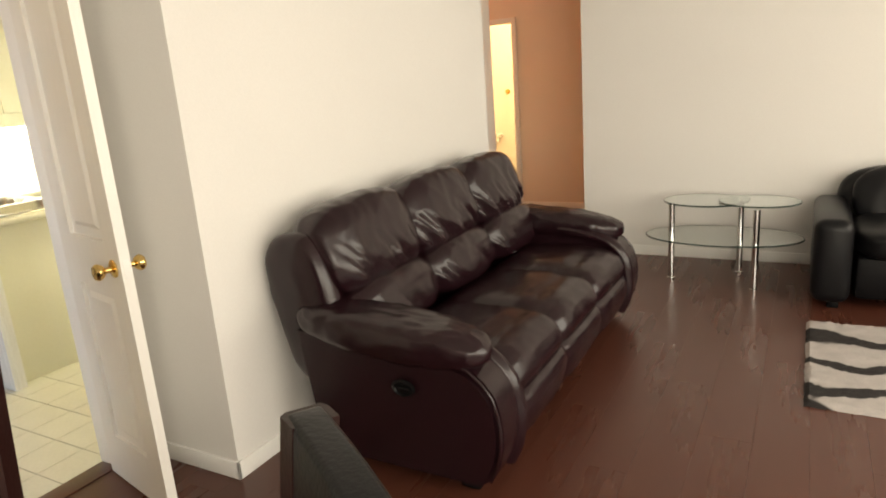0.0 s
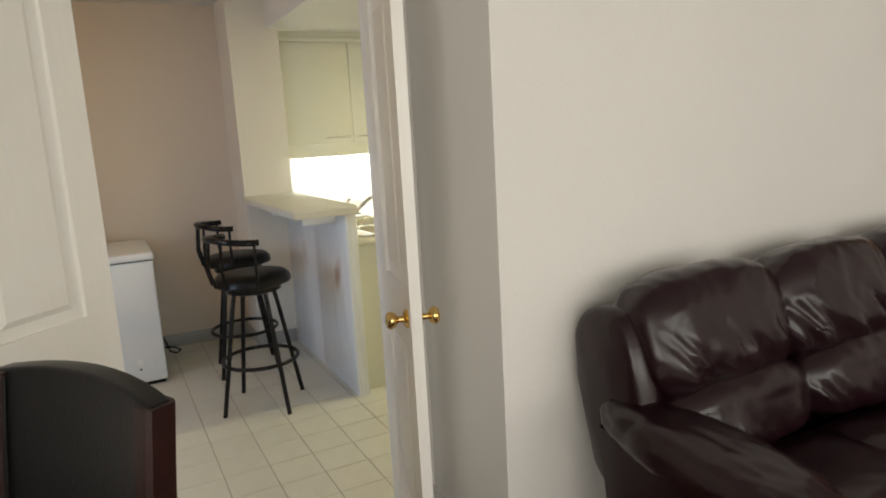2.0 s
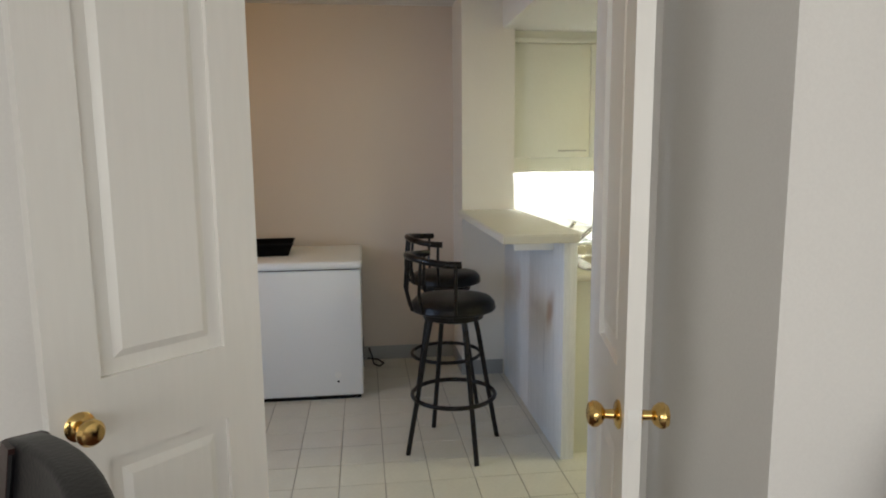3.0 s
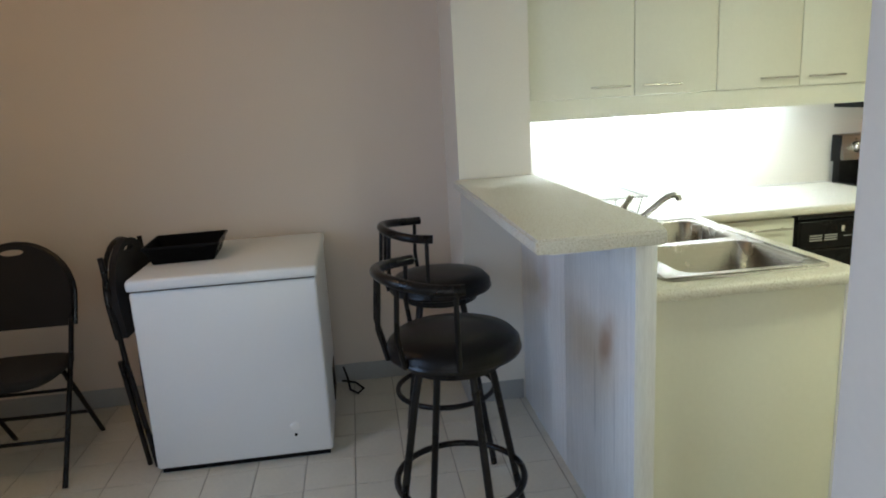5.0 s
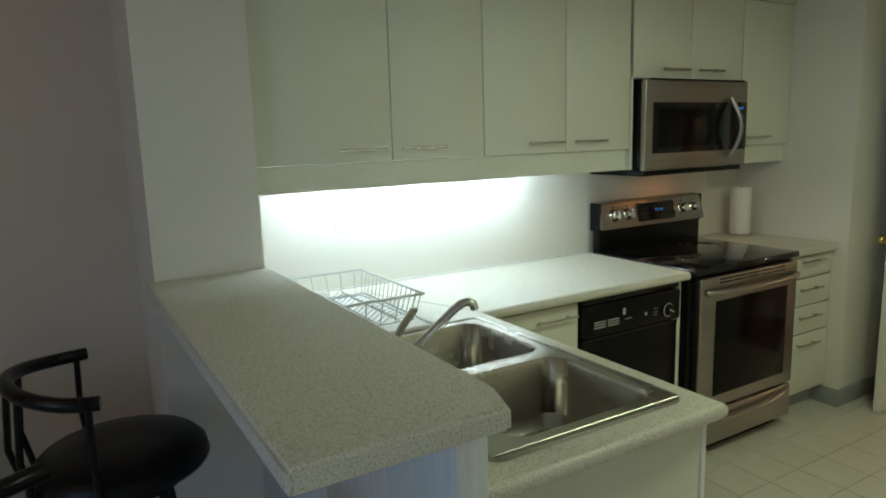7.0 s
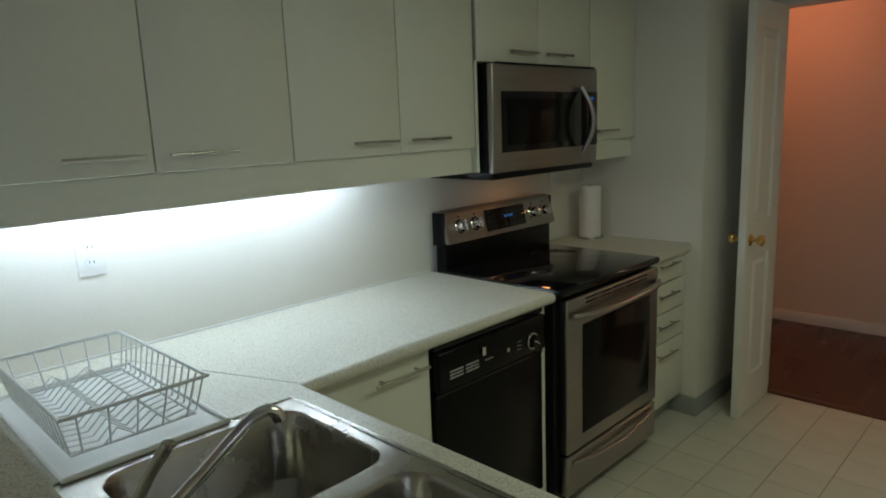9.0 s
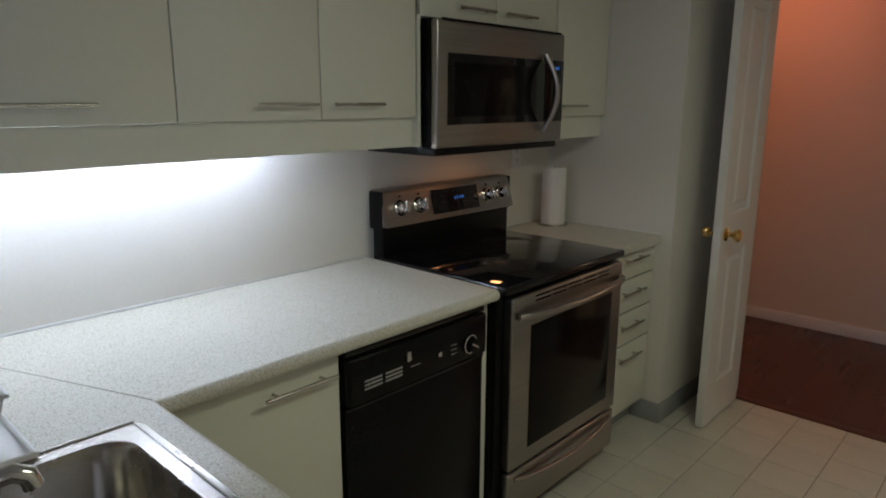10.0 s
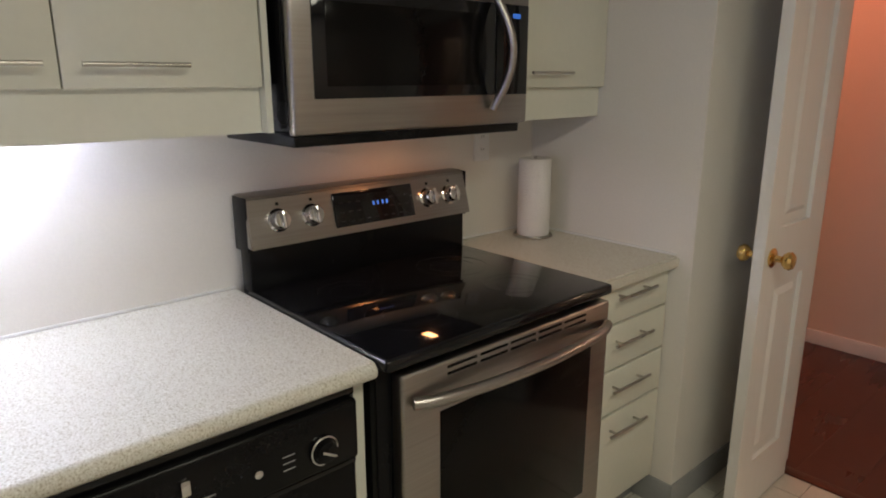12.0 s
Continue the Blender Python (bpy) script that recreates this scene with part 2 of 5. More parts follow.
def pad(bm, c, size, e=4.0, cuts=14, m=None, wrinkle=0.0, freq=7.0, sag=0.0, pleat=0.0):
    """A stuffed, rounded cushion; wrinkle and sag in metres."""
    r = bmesh.ops.create_cube(bm, size=2.0)
    old = set(bm.verts) - set(r["verts"])
    es = list({ed for v in r["verts"] for ed in v.link_edges})
    bmesh.ops.subdivide_edges(bm, edges=es, cuts=cuts, use_grid_fill=True)
    vs = [v for v in bm.verts if v not in old]
    for v in vs:
        x, y, z = v.co
        k = (abs(x) ** e + abs(y) ** e + abs(z) ** e) ** (1 / e)
        p = Vector((x, y, z)) / k
        if sag and p.z > 0.3:
            p.z -= sag / (size[2] / 2) * (1 - x * x) * (1 - y * y)
        q = Vector((p.x * size[0] / 2, p.y * size[1] / 2, p.z * size[2] / 2))
        if wrinkle:
            w = noise.noise(Vector((q.x * freq + c[0] * 9, q.y * freq + c[1] * 7, q.z * freq * 0.6)))
            w2 = 1 - abs(noise.noise(Vector((q.x * freq * 2.2 + 5, q.y * freq * 2.2 + c[1] * 11, q.z * freq * 1.1))))
            q += p.normalized() * wrinkle * (w + 0.9 * w2 ** 3 - 0.4)
        if pleat and p.x > 0.2 and p.z < 0.25:
            k = min(1, (0.25 - p.z) / 0.7) * min(1, (p.x - 0.2) * 2)
            q.x += pleat * k * (1 - 2.2 * abs(noise.noise(Vector((c[1] * 13, q.y * 17 + 0.8 * q.z * 17, q.z * 3)))))
        v.co = q
    mm = Matrix.Translation(c) @ (m or Matrix())
    bmesh.ops.transform(bm, matrix=mm, verts=vs)
    return bm


def mesh_of(name, bm, material, smooth=True):
    me = bpy.data.meshes.new(name)
    bm.normal_update()
    bm.to_mesh(me)
    bm.free()
    me.materials.append(material)
    if smooth:
        me.shade_smooth()
        me.set_sharp_from_angle(angle=radians(38))
    return me


def part(name, bm, material, parent, label="", smooth=True):
    ob = new(name, mesh_of(name, bm, material, smooth))
    ob.parent = parent
    if label:
        tagged(ob, label)
    return ob


def thing(name, m, label, category, group=""):
    ob = new(name)
    ob.matrix_world = m
    ob.empty_display_size = 0.1
    return tagged(ob, label, category, group)


def solid(name, a, b, material, label, category, bevel=0.0, parent=None):
    ob = new(name, mesh_of(name, box(bmesh.new(), a, b, bevel), material, bool(bevel)))
    ob.parent = parent
    return tagged(ob, label, category, kind="structure")


def B():
    return bmesh.new()


def arc(c, r, a0, a1, n, z=0.0, ry=None):
    return [(c[0] + r * math.cos(radians(a0 + (a1 - a0) * k / n)), c[1] + (ry or r) * math.sin(radians(a0 + (a1 - a0) * k / n)), z) for k in range(n + 1)]


# ---- structure ----
HIGH, LOW = 2.46, 2.24            # ceilings of the rooms, and the kitchen's lower one
WALLX, NOOKX = -5.23, -5.30       # kitchen's and nook's back walls
KITE, HALLY = -2.46, 6.80         # kitchen's wall towards the living room, hall's far wall


def wall(name, a, b, material, label="painted plaster wall"):
    return solid(name, a, b, material, label, "wall")


wall("wall_nook_back", (NOOKX - 0.1, -1.06, 0), (NOOKX, 1.52, HIGH), M["nookwall"], "beige painted nook wall")
for nm, a, b in (("low", (NOOKX - 0.1, -1.06, 0), (-2.36, -0.96, 0.72)), ("high", (NOOKX - 0.1, -1.06, 1.92), (-2.36, -0.96, HIGH)), ("a", (NOOKX - 0.1, -1.06, 0.72), (-3.55, -0.96, 1.92)), ("b", (-2.55, -1.06, 0.72), (-2.36, -0.96, 1.92))):
    wall("wall_nook_side_" + nm, a, b, M["nookwall"], "beige painted nook side wall")
wall("wall_column", (NOOKX - 0.1, 1.52, 0), (-4.87, 1.86, HIGH), M["kitwall"], "cream painted column beside the breakfast bar")
wall("wall_kitchen_back", (WALLX - 0.17, 1.86, 0), (WALLX, 4.83, HIGH), M["kitwall"], "pale painted kitchen wall behind the counter")
wall("wall_kitchen_end", (WALLX - 0.17, 4.83, 0), (-4.555, 5.46, HIGH), M["kitwall"], "pale painted wall end past the counter")
wall("wall_kitchen_east", (KITE, 1.67, 0), (KITE + 0.10, 5.46, HIGH), M["kitwall"], "pale kitchen side wall")
wall("wall_sofa_block", (KITE + 0.10, 1.67, 0), (-1.81, 4.12, HIGH), M["wall"], "white painted wall behind the sofa")
wall("wall_door_left", (KITE, -0.96, 0), (-2.36, 0.575, HIGH), M["wall"], "white wall beside the double door")
wall("wall_door_right", (KITE, 1.545, 0), (-2.36, 1.67, HIGH), M["wall"], "narrow white wall beside the double door")
wall("wall_door_head", (KITE, 0.575, 2.07), (-2.36, 1.545, HIGH), M["wall"], "wall above the double door")
wall("wall_hall_jamb", (-4.555, 5.36, 0), (-4.43, 5.46, HIGH), M["kitwall"], "narrow pale wall beside the hall door")
wall("wall_hall_head", (-4.43, 5.36, 2.06), (-3.30, 5.46, HIGH), M["kitwall"], "wall above the hall opening")
wall("wall_hall_near", (-3.30, 5.36, 0), (KITE, 5.46, HIGH), M["kitwall"], "wall beside the hall opening")
wall("wall_hall_far_a", (-6.60, HALLY, 0), (-3.42, HALLY + 0.1, HIGH), M["hallwall"], "warm-lit hall wall")
wall("wall_hall_far_b", (-2.72, HALLY, 0), (-1.40, HALLY + 0.1, HIGH), M["hallwall"], "warm-lit hall wall")
wall("wall_hall_far_head", (-3.42, HALLY, 1.96), (-2.72, HALLY + 0.1, HIGH), M["hallwall"], "wall above the bathroom doorway")
wall("wall_hall_end", (-6.70, 5.46, 0), (-6.60, HALLY + 0.1, HIGH), M["hallwall"])
wall("wall_hall_side", (-6.60, 5.36, 0), (-5.40, 5.46, HIGH), M["hallwall"])
wall("wall_table", (-1.50, 5.22, 0), (3.30, 5.32, HIGH), M["wall"], "white wall behind the glass table")
wall("wall_entry_side", (-1.50, 5.32, 0), (-1.40, HALLY, HIGH), M["hallwall"])
wall("wall_bath_back", (-4.3, 8.55, 0), (-1.9, 8.65, HIGH), M["wall"], "white bathroom wall")
wall("wall_bath_left", (-4.3, HALLY + 0.1, 0), (-4.2, 8.55, HIGH), M["wall"])
wall("wall_bath_right", (-2.0, HALLY + 0.1, 0), (-1.9, 8.55, HIGH), M["wall"])
for nm, a, b in (("low", (-2.46, -1.7, 0), (3.30, -1.6, 0.68)), ("high", (-2.46, -1.7, 2.16), (3.30, -1.6, HIGH)), ("a", (-2.46, -1.7, 0.68), (0.6, -1.6, 2.16)), ("b", (2.6, -1.7, 0.68), (3.30, -1.6, 2.16))):
    wall("wall_south_" + nm, a, b, M["wall"])
wall("wall_west_behind", (-2.46, -1.6, 0), (-2.36, -1.06, HIGH), M["wall"])
wall("wall_window_low", (3.20, -1.6, 0), (3.30, 5.22, 0.65), M["wall"])
wall("wall_window_high", (3.20, -1.6, 2.40), (3.30, 5.22, HIGH), M["wall"])
wall("wall_window_a", (3.20, -1.6, 0.65), (3.30, -1.25, 2.40), M["wall"])
wall("wall_window_b", (3.20, 4.65, 0.65), (3.30, 5.22, 2.40), M["wall"])
win = thing("window_1", pose(3.25, 1.70, 1.52), "white framed living room window", "window")
win["kind"] = "structure"
for y in (-2.92, -0.98, 0.98, 2.92):
    part("window_frame", box(B(), (-0.03, y - 0.03, -0.87), (0.03, y + 0.03, 0.88), 0.004), M["trim"], win)
for z in (-0.845, 0.855):
    part("window_frame", box(B(), (-0.028, -2.95, z - 0.025), (0.028, 2.95, z + 0.025), 0.004), M["trim"], win)
for y in (-1.95, 0, 1.95):
    g = part("pane", box(B(), (-0.004, y - 0.94, -0.82), (0.004, y + 0.94, 0.83)), M["pane"], win, smooth=False)
    g.visible_shadow = False



def small_window(name, m, w, h, label):
    """White frame with one pane, centred on its opening, facing along y."""
    win = thing(name, m, label, "window")
    win["kind"] = "structure"
    for x in (-w / 2 + 0.03, w / 2 - 0.03):
        part("window_frame", box(B(), (x - 0.03, -0.03, -h / 2), (x + 0.03, 0.03, h / 2), 0.004), M["trim"], win)
    for z in (-h / 2 + 0.025, h / 2 - 0.025):
        part("window_frame", box(B(), (-w / 2 + 0.06, -0.028, z - 0.025), (w / 2 - 0.06, 0.028, z + 0.025), 0.004), M["trim"], win)
    g = part("pane", box(B(), (-w / 2 + 0.06, -0.004, -h / 2 + 0.05), (w / 2 - 0.06, 0.004, h / 2 - 0.05)), M["pane"], win, smooth=False)
    g.visible_shadow = False


small_window("window_2", pose(-3.05, -1.01, 1.32), 1.0, 1.2, "white framed window of the nook")
# the second window here is unseen, added as an opening for the south light
small_window("added_window_3", pose(1.6, -1.65, 1.42), 2.0, 1.48, "unseen white framed window added to light the far wall")

solid("ceiling_living", (-2.46, -1.7, HIGH), (3.30, HALLY + 0.1, HIGH + 0.1), M["ceil"], "white ceiling", "ceiling")
solid("ceiling_nook", (-5.4, -1.06, HIGH), (KITE, 1.86, HIGH + 0.1), M["ceil"], "white nook ceiling", "ceiling")
solid("ceiling_kitchen", (-5.4, 1.78, LOW), (KITE, 5.36, HIGH + 0.1), M["ceil"], "lowered kitchen ceiling", "ceiling")
solid("ceiling_hall", (-6.7, 5.36, HIGH), (-2.46, 8.65, HIGH + 0.1), M["ceil"], "hall ceiling", "ceiling")
solid("floor_bathroom", (-4.3, HALLY + 0.0, -0.1), (-1.9, 8.65, -0.002), M["tile"], "beige bathroom floor", "floor")

# baseboards
def base(name, a, b, material, label):
    solid(name, a, b, material, label, "baseboard", 0.003)


WB, VB = "white painted baseboard", "grey vinyl cove base"
base("baseboard", (-1.81, 1.658, 0), (-1.798, 4.12, 0.075), M["trim"], WB)
base("baseboard", (-2.36, 1.658, 0), (-1.798, 1.67, 0.075), M["trim"], WB)
base("baseboard", (-1.50, 5.208, 0), (3.2, 5.22, 0.075), M["trim"], WB)
base("baseboard", (-6.6, HALLY - 0.012, 0), (-3.42, HALLY, 0.08), M["trim"], WB)
base("baseboard", (-2.72, HALLY - 0.012, 0), (-1.5, HALLY, 0.08), M["trim"], WB)
base("baseboard", (NOOKX, -0.96, 0), (NOOKX + 0.008, 1.52, 0.10), M["vinyl"], VB)
base("baseboard", (NOOKX, -0.96, 0), (-2.46, -0.952, 0.10), M["vinyl"], VB)
base("baseboard", (NOOKX, 1.512, 0), (-4.87, 1.52, 0.10), M["vinyl"], VB)
base("baseboard", (-4.87, 1.512, 0), (-4.862, 1.79, 0.10), M["vinyl"], VB)
base("baseboard", (-4.555, 4.822, 0), (-4.547, 5.352, 0.10), M["vinyl"], VB)
base("baseboard", (-4.547, 5.352, 0), (-4.435, 5.36, 0.10), M["vinyl"], VB)
base("baseboard", (-4.70, 4.822, 0), (-4.555, 4.83, 0.10), M["vinyl"], VB)

# door lining of the double door, and of the hall opening
for nm, a, b in (("trim_door", (-2.47, 0.575, 0), (-2.35, 0.59, 2.07)), ("trim_door", (-2.47, 1.53, 0), (-2.35, 1.545, 2.07)), ("trim_door", (-2.47, 0.59, 2.055), (-2.35, 1.53, 2.07)),
                 ("trim_hall", (-4.43, 5.35, 0), (-4.41, 5.47, 2.06)), ("trim_hall", (-3.32, 5.35, 0), (-3.30, 5.47, 2.06)), ("trim_hall", (-4.41, 5.35, 2.04), (-3.32, 5.47, 2.06)),
                 ("trim_bath", (-3.47, 6.782, 0), (-3.42, 6.80, 2.01)), ("trim_bath", (-2.72, 6.782, 0), (-2.67, 6.80, 2.01)), ("trim_bath", (-3.42, 6.782, 1.96), (-2.72, 6.80, 2.01))):
    solid(nm, a, b, M["trim"], "white painted door lining", "door frame", 0.002)
solid("trim_threshold", (-2.46, 0.59, 0.0), (-2.36, 1.53, 0.006), M["plank"], "brown wooden threshold strip", "threshold", 0.002)
solid("trim_threshold", (-4.41, 5.36, 0.0), (-3.32, 5.41, 0.006), M["plank"], "brown wooden threshold strip", "threshold", 0.002)


def door_leaf(name, hinge, deg, width, side, label):
    """Two-panel leaf hinged at the origin, running along +x; side: +1 or -1, where its thickness lies in y."""
    t = 0.035
    d = thing(name, pose(hinge[0], hinge[1], 0.008, 0, 0, deg), label, "door")
    d["kind"] = "structure"
    bm, w, h, st = B(), width, 2.03, 0.105
    y0, y1 = -t / 2, t / 2
    for a, b in (((0, 0), (st, h)), ((w - st, 0), (w, h)), ((st, 0), (w - st, 0.19)), ((st, 0.82), (w - st, 1.0)), ((st, h - 0.12), (w - st, h))):
        box(bm, (a[0], y0, a[1]), (b[0], y1, b[1]), 0.0)
    part("leaf_frame", bm, M["door"], d, smooth=False)
    for z0, z1 in ((0.19, 0.82), (1.0, h - 0.12)):
        bm = box(B(), (st, -0.004, z0), (w - st, 0.004, z1))
        for s in (-1, 1):
            r = bmesh.ops.create_cube(bm, size=1, matrix=Matrix.LocRotScale(((w) / 2, s * 0.0065, (z0 + z1) / 2), None, (w - 2 * st - 0.05, 0.013, z1 - z0 - 0.05)))
            for v in r["verts"]:
                if v.co.y * s > 0.008:
                    v.co.x += 0.026 * (1 if v.co.x < w / 2 else -1)
                    v.co.z += 0.026 * (1 if v.co.z < (z0 + z1) / 2 else -1)
        part("panel", bm, M["door"], d, smooth=False)
    for s in (-1, 1):
        mm = Matrix.Translation((w - 0.055, s * t / 2, 0.912)) @ Matrix.Rotation(radians(-90 * s), 4, "X")
        part("door_knob", lathe(B(), [(0.030, 0), (0.031, 0.004), (0.024, 0.009), (0.011, 0.012), (0.010, 0.030), (0.020, 0.036), (0.027, 0.046), (0.028, 0.055), (0.022, 0.064), (0.008, 0.068)], 24, mm), M["brass"], d, "polished brass knob")
    part("latch", box(B(), (w - 0.001, -0.011, 0.88), (w + 0.001, 0.011, 0.945), 0.0005), M["trim"], d, "painted latch plate")
    return d


door_leaf("door_1", (-2.345, 1.515), -12.5, 0.485, 1, "white two-panel door leaf standing open, brass knobs")
door_leaf("door_2", (-2.345, 0.605), -46, 0.50, 1, "white two-panel door leaf standing wide open, brass knobs")
door_leaf("door_3", (-4.392, 5.345), -90, 0.43, 1, "narrow white two-panel hall door leaf standing open")


# ---- sofa and living room ----
def waterfall(y0, width, prof, puff, wrinkle):
    """A stuffed pad that follows a profile (x, z) over an edge, puffed in the middle and pulled in at its seams."""
    bm, n = bmesh.new(), 22
    pts = []
    for (ax, az), (bx, bz) in zip(prof, prof[1:]):
        pts += [(ax + (bx - ax) * q / 4, az + (bz - az) * q / 4) for q in range(4)]
    pts.append(prof[-1])
    last = len(pts) - 1
    grid = []
    for k, (x, z) in enumerate(pts):
        a, b = pts[max(k - 2, 0)], pts[min(k + 2, last)]
        nx, nz = -(b[1] - a[1]), b[0] - a[0]
        d = math.hypot(nx, nz) or 1
        nx, nz = nx / d, nz / d
        ends = 1 - abs(2 * k / last - 1) ** 7
        row = []
        for q in range(n + 1):
            u = 2 * q / n - 1
            h = puff * (1 - abs(u) ** 5) * (0.35 + 0.65 * ends) - puff * 0.6
            f = noise.noise(Vector((x * 7, u * 2.4 + y0 * 5, z * 7))) + 0.8 * (1 - abs(noise.noise(Vector((x * 15 + 3, u * 6 + y0 * 3, z * 15)))))** 3
            h += wrinkle * (f - 0.4) * (0.5 + 0.8 * abs(u))
            row.append(bm.verts.new((x + nx * h, y0 + u * width / 2, z + nz * h)))
        grid.append(row)
    core = [[bm.verts.new((0.62 + (x - 0.62) * 0.72, y0 + e * width / 2, 0.22 + (z - 0.22) * 0.6)) for x, z in pts] for e in (-1, 1)]
    for k in range(last):
        for q in range(n):
            bm.faces.new((grid[k][q], grid[k][q + 1], grid[k + 1][q + 1], grid[k + 1][q]))
        bm.faces.new((core[0][k], grid[k][0], grid[k + 1][0], core[0][k + 1]))
        bm.faces.new((grid[k][n], core[1][k], core[1][k + 1], grid[k + 1][n]))
        bm.faces.new((core[1][k], core[0][k], core[0][k + 1], core[1][k + 1]))
    bm.faces.new([core[0][0]] + [core[1][0]] + grid[0][::-1])
    bm.faces.new([core[1][last]] + [core[0][last]] + grid[last])
    bmesh.ops.recalc_face_normals(bm, faces=bm.faces)
    return bm


def sofa():
    s = thing("sofa", pose(-1.79, 2.90, 0), "dark brown leather three-seat reclining sofa with puffy cushions", "sofa")
    L = M["leather"]
    half = 1.02
    # outline of a side seen from beside: bottom, swelling front, top under the arm pad
    SIDE = [(0.90, 0.05), (0.955, 0.09), (0.985, 0.15), (1.0, 0.22), (1.003, 0.29), (0.995, 0.35), (0.975, 0.41), (0.94, 0.455), (0.89, 0.495), (0.82, 0.52), (0.72, 0.54), (0.60, 0.555), (0.14, 0.58), (0.22, 0.05)]
    part("base", box(B(), (0.22, -half + 0.2, 0.05), (0.93, half - 0.2, 0.34), 0.04, 3), L, s)
    part("back_shell", box(B(), (0.0, -half + 0.09, 0.06), (0.14, half - 0.09, 0.90), 0.05, 3, Matrix.Translation((0.20, 0, 0)) @ Matrix.Rotation(radians(-12), 4, "Y")), L, s)
    for sd in (-1, 1):
        y = sd * (half - 0.11)
        pm = Matrix.Rotation(radians(-8), 4, "Y")
        bm = bmesh.new()
        A, C = [[bm.verts.new((px, yy, pz)) for px, pz in SIDE] for yy in (y - 0.10, y + 0.10)]
        bm.faces.new(A), bm.faces.new(C[::-1])
        for k in range(len(SIDE)):
            bm.faces.new((A[k], C[k], C[(k + 1) % len(SIDE)], A[(k + 1) % len(SIDE)]))
        bmesh.ops.recalc_face_normals(bm, faces=bm.faces)
        bmesh.ops.bevel(bm, geom=[e for e in bm.edges if abs(e.verts[0].co.y - e.verts[1].co.y) < 1e-5], offset=0.022, segments=4, affect="EDGES")
        part("side_panel", bm, L, s)
        part("piping", tube(B(), [(px - 0.004, y + sd * 0.094, pz) for px, pz in SIDE[1:12]], 0.006, 8), L, s)
        part("front_roll", tube(B(), [(px - 0.018, y - sd * 0.085, pz - 0.008) for px, pz in SIDE[1:12]], 0.036, 12), L, s)
        part("arm_pad", pad(B(), (0.535, y + sd * 0.012, 0.566), (0.80, 0.26, 0.165), 2.9, 22, Matrix.Rotation(radians(5), 4, "Y"), 0.008, 9), L, s)
        part("back_wing", pad(B(), (0.17, sd * (half - 0.10), 0.62), (0.30, 0.13, 0.60), 3.4, 10, Matrix.Rotation(radians(-13), 4, "Y"), 0.006, 6), L, s)
        part("feet", box(B(), (0.24, y - 0.04, 0.0), (0.32, y + 0.04, 0.06), 0.01), M["black"], s)
        part("feet", box(B(), (0.80, y - 0.04, 0.0), (0.88, y + 0.04, 0.06), 0.01), M["black"], s)
    pull = part("recline_pull", lathe(B(), [(0.045, 0), (0.045, 0.006), (0.036, 0.010), (0.03, 0.004)], 20, Matrix.Translation((0.64, -half - 0.002, 0.40)) @ Matrix.Rotation(radians(90), 4, "X") @ Matrix.Diagonal((1.1, 0.75, 1, 1))), M["black"], s, "black recessed recliner pull")
    part("lever", box(B(), (0.62, -half - 0.016, 0.392), (0.67, -half - 0.006, 0.41), 0.004), M["black"], pull)
    w = (2 * half - 0.44) / 3
    SEAT = [(0.40, 0.462), (0.48, 0.468), (0.58, 0.470), (0.68, 0.474), (0.76, 0.474), (0.82, 0.462), (0.865, 0.462), (0.91, 0.452), (0.955, 0.42), (0.985, 0.37), (0.99, 0.325)]
    FOOT = [(0.97, 0.325), (0.995, 0.29), (1.0, 0.25), (0.99, 0.20), (0.965, 0.14), (0.92, 0.085)]
    for k in (-1, 0, 1):
        y = k * w
        part("seat_cushion", waterfall(y, w * 1.005, SEAT, 0.035, 0.005), L, s)
        part("footrest_pad", waterfall(y, w * 1.005, FOOT, 0.028, 0.005), L, s)
        wb = (2 * half - 0.20) / 3
        part("lumbar_cushion", pad(B(), (0.315, k * wb, 0.575), (0.26, wb * 1.02, 0.27), 2.9, 26, Matrix.Rotation(radians(-10), 4, "Y"), 0.005, 6, 0, 0.018), L, s)
        part("head_cushion", pad(B(), (0.212, k * wb, 0.812), (0.27, wb * 1.05, 0.41), 3.2, 30, Matrix.Rotation(radians(-14), 4, "Y"), 0.006, 6, 0, 0.020), L, s)
    return s


sofa()


def armchair():
    a = thing("armchair", pose(0.73, 4.70, 0, 0, 0, 0), "black leather club armchair beside the rug", "armchair")
    L = M["dleather"]
    part("base", box(B(), (-0.40, -0.36, 0.05), (0.40, 0.38, 0.30), 0.03), L, a)
    for sd in (-1, 1):
        part("arm", box(B(), (sd * 0.52 - 0.10, -0.45, 0.04), (sd * 0.52 + 0.10, 0.40, 0.53), 0.06, 4), L, a)
        for y in (-0.36, 0.34):
            part("foot", box(B(), (sd * 0.5 - 0.03, y - 0.03, 0), (sd * 0.5 + 0.03, y + 0.03, 0.06), 0.006), M["black"], a)
    part("seat", pad(B(), (0, -0.06, 0.37), (0.84, 0.74, 0.20), 4, 12, None, 0.008, 6), L, a)
    part("backrest", pad(B(), (0, 0.34, 0.41), (0.98, 0.22, 0.62), 4, 14, Matrix.Rotation(radians(-8), 4, "X"), 0.008, 6), L, a)
    part("back_cushion", pad(B(), (0, 0.21, 0.55), (0.82, 0.20, 0.40), 3.2, 14, Matrix.Rotation(radians(-12), 4, "X"), 0.010, 6), L, a)
    return a


armchair()


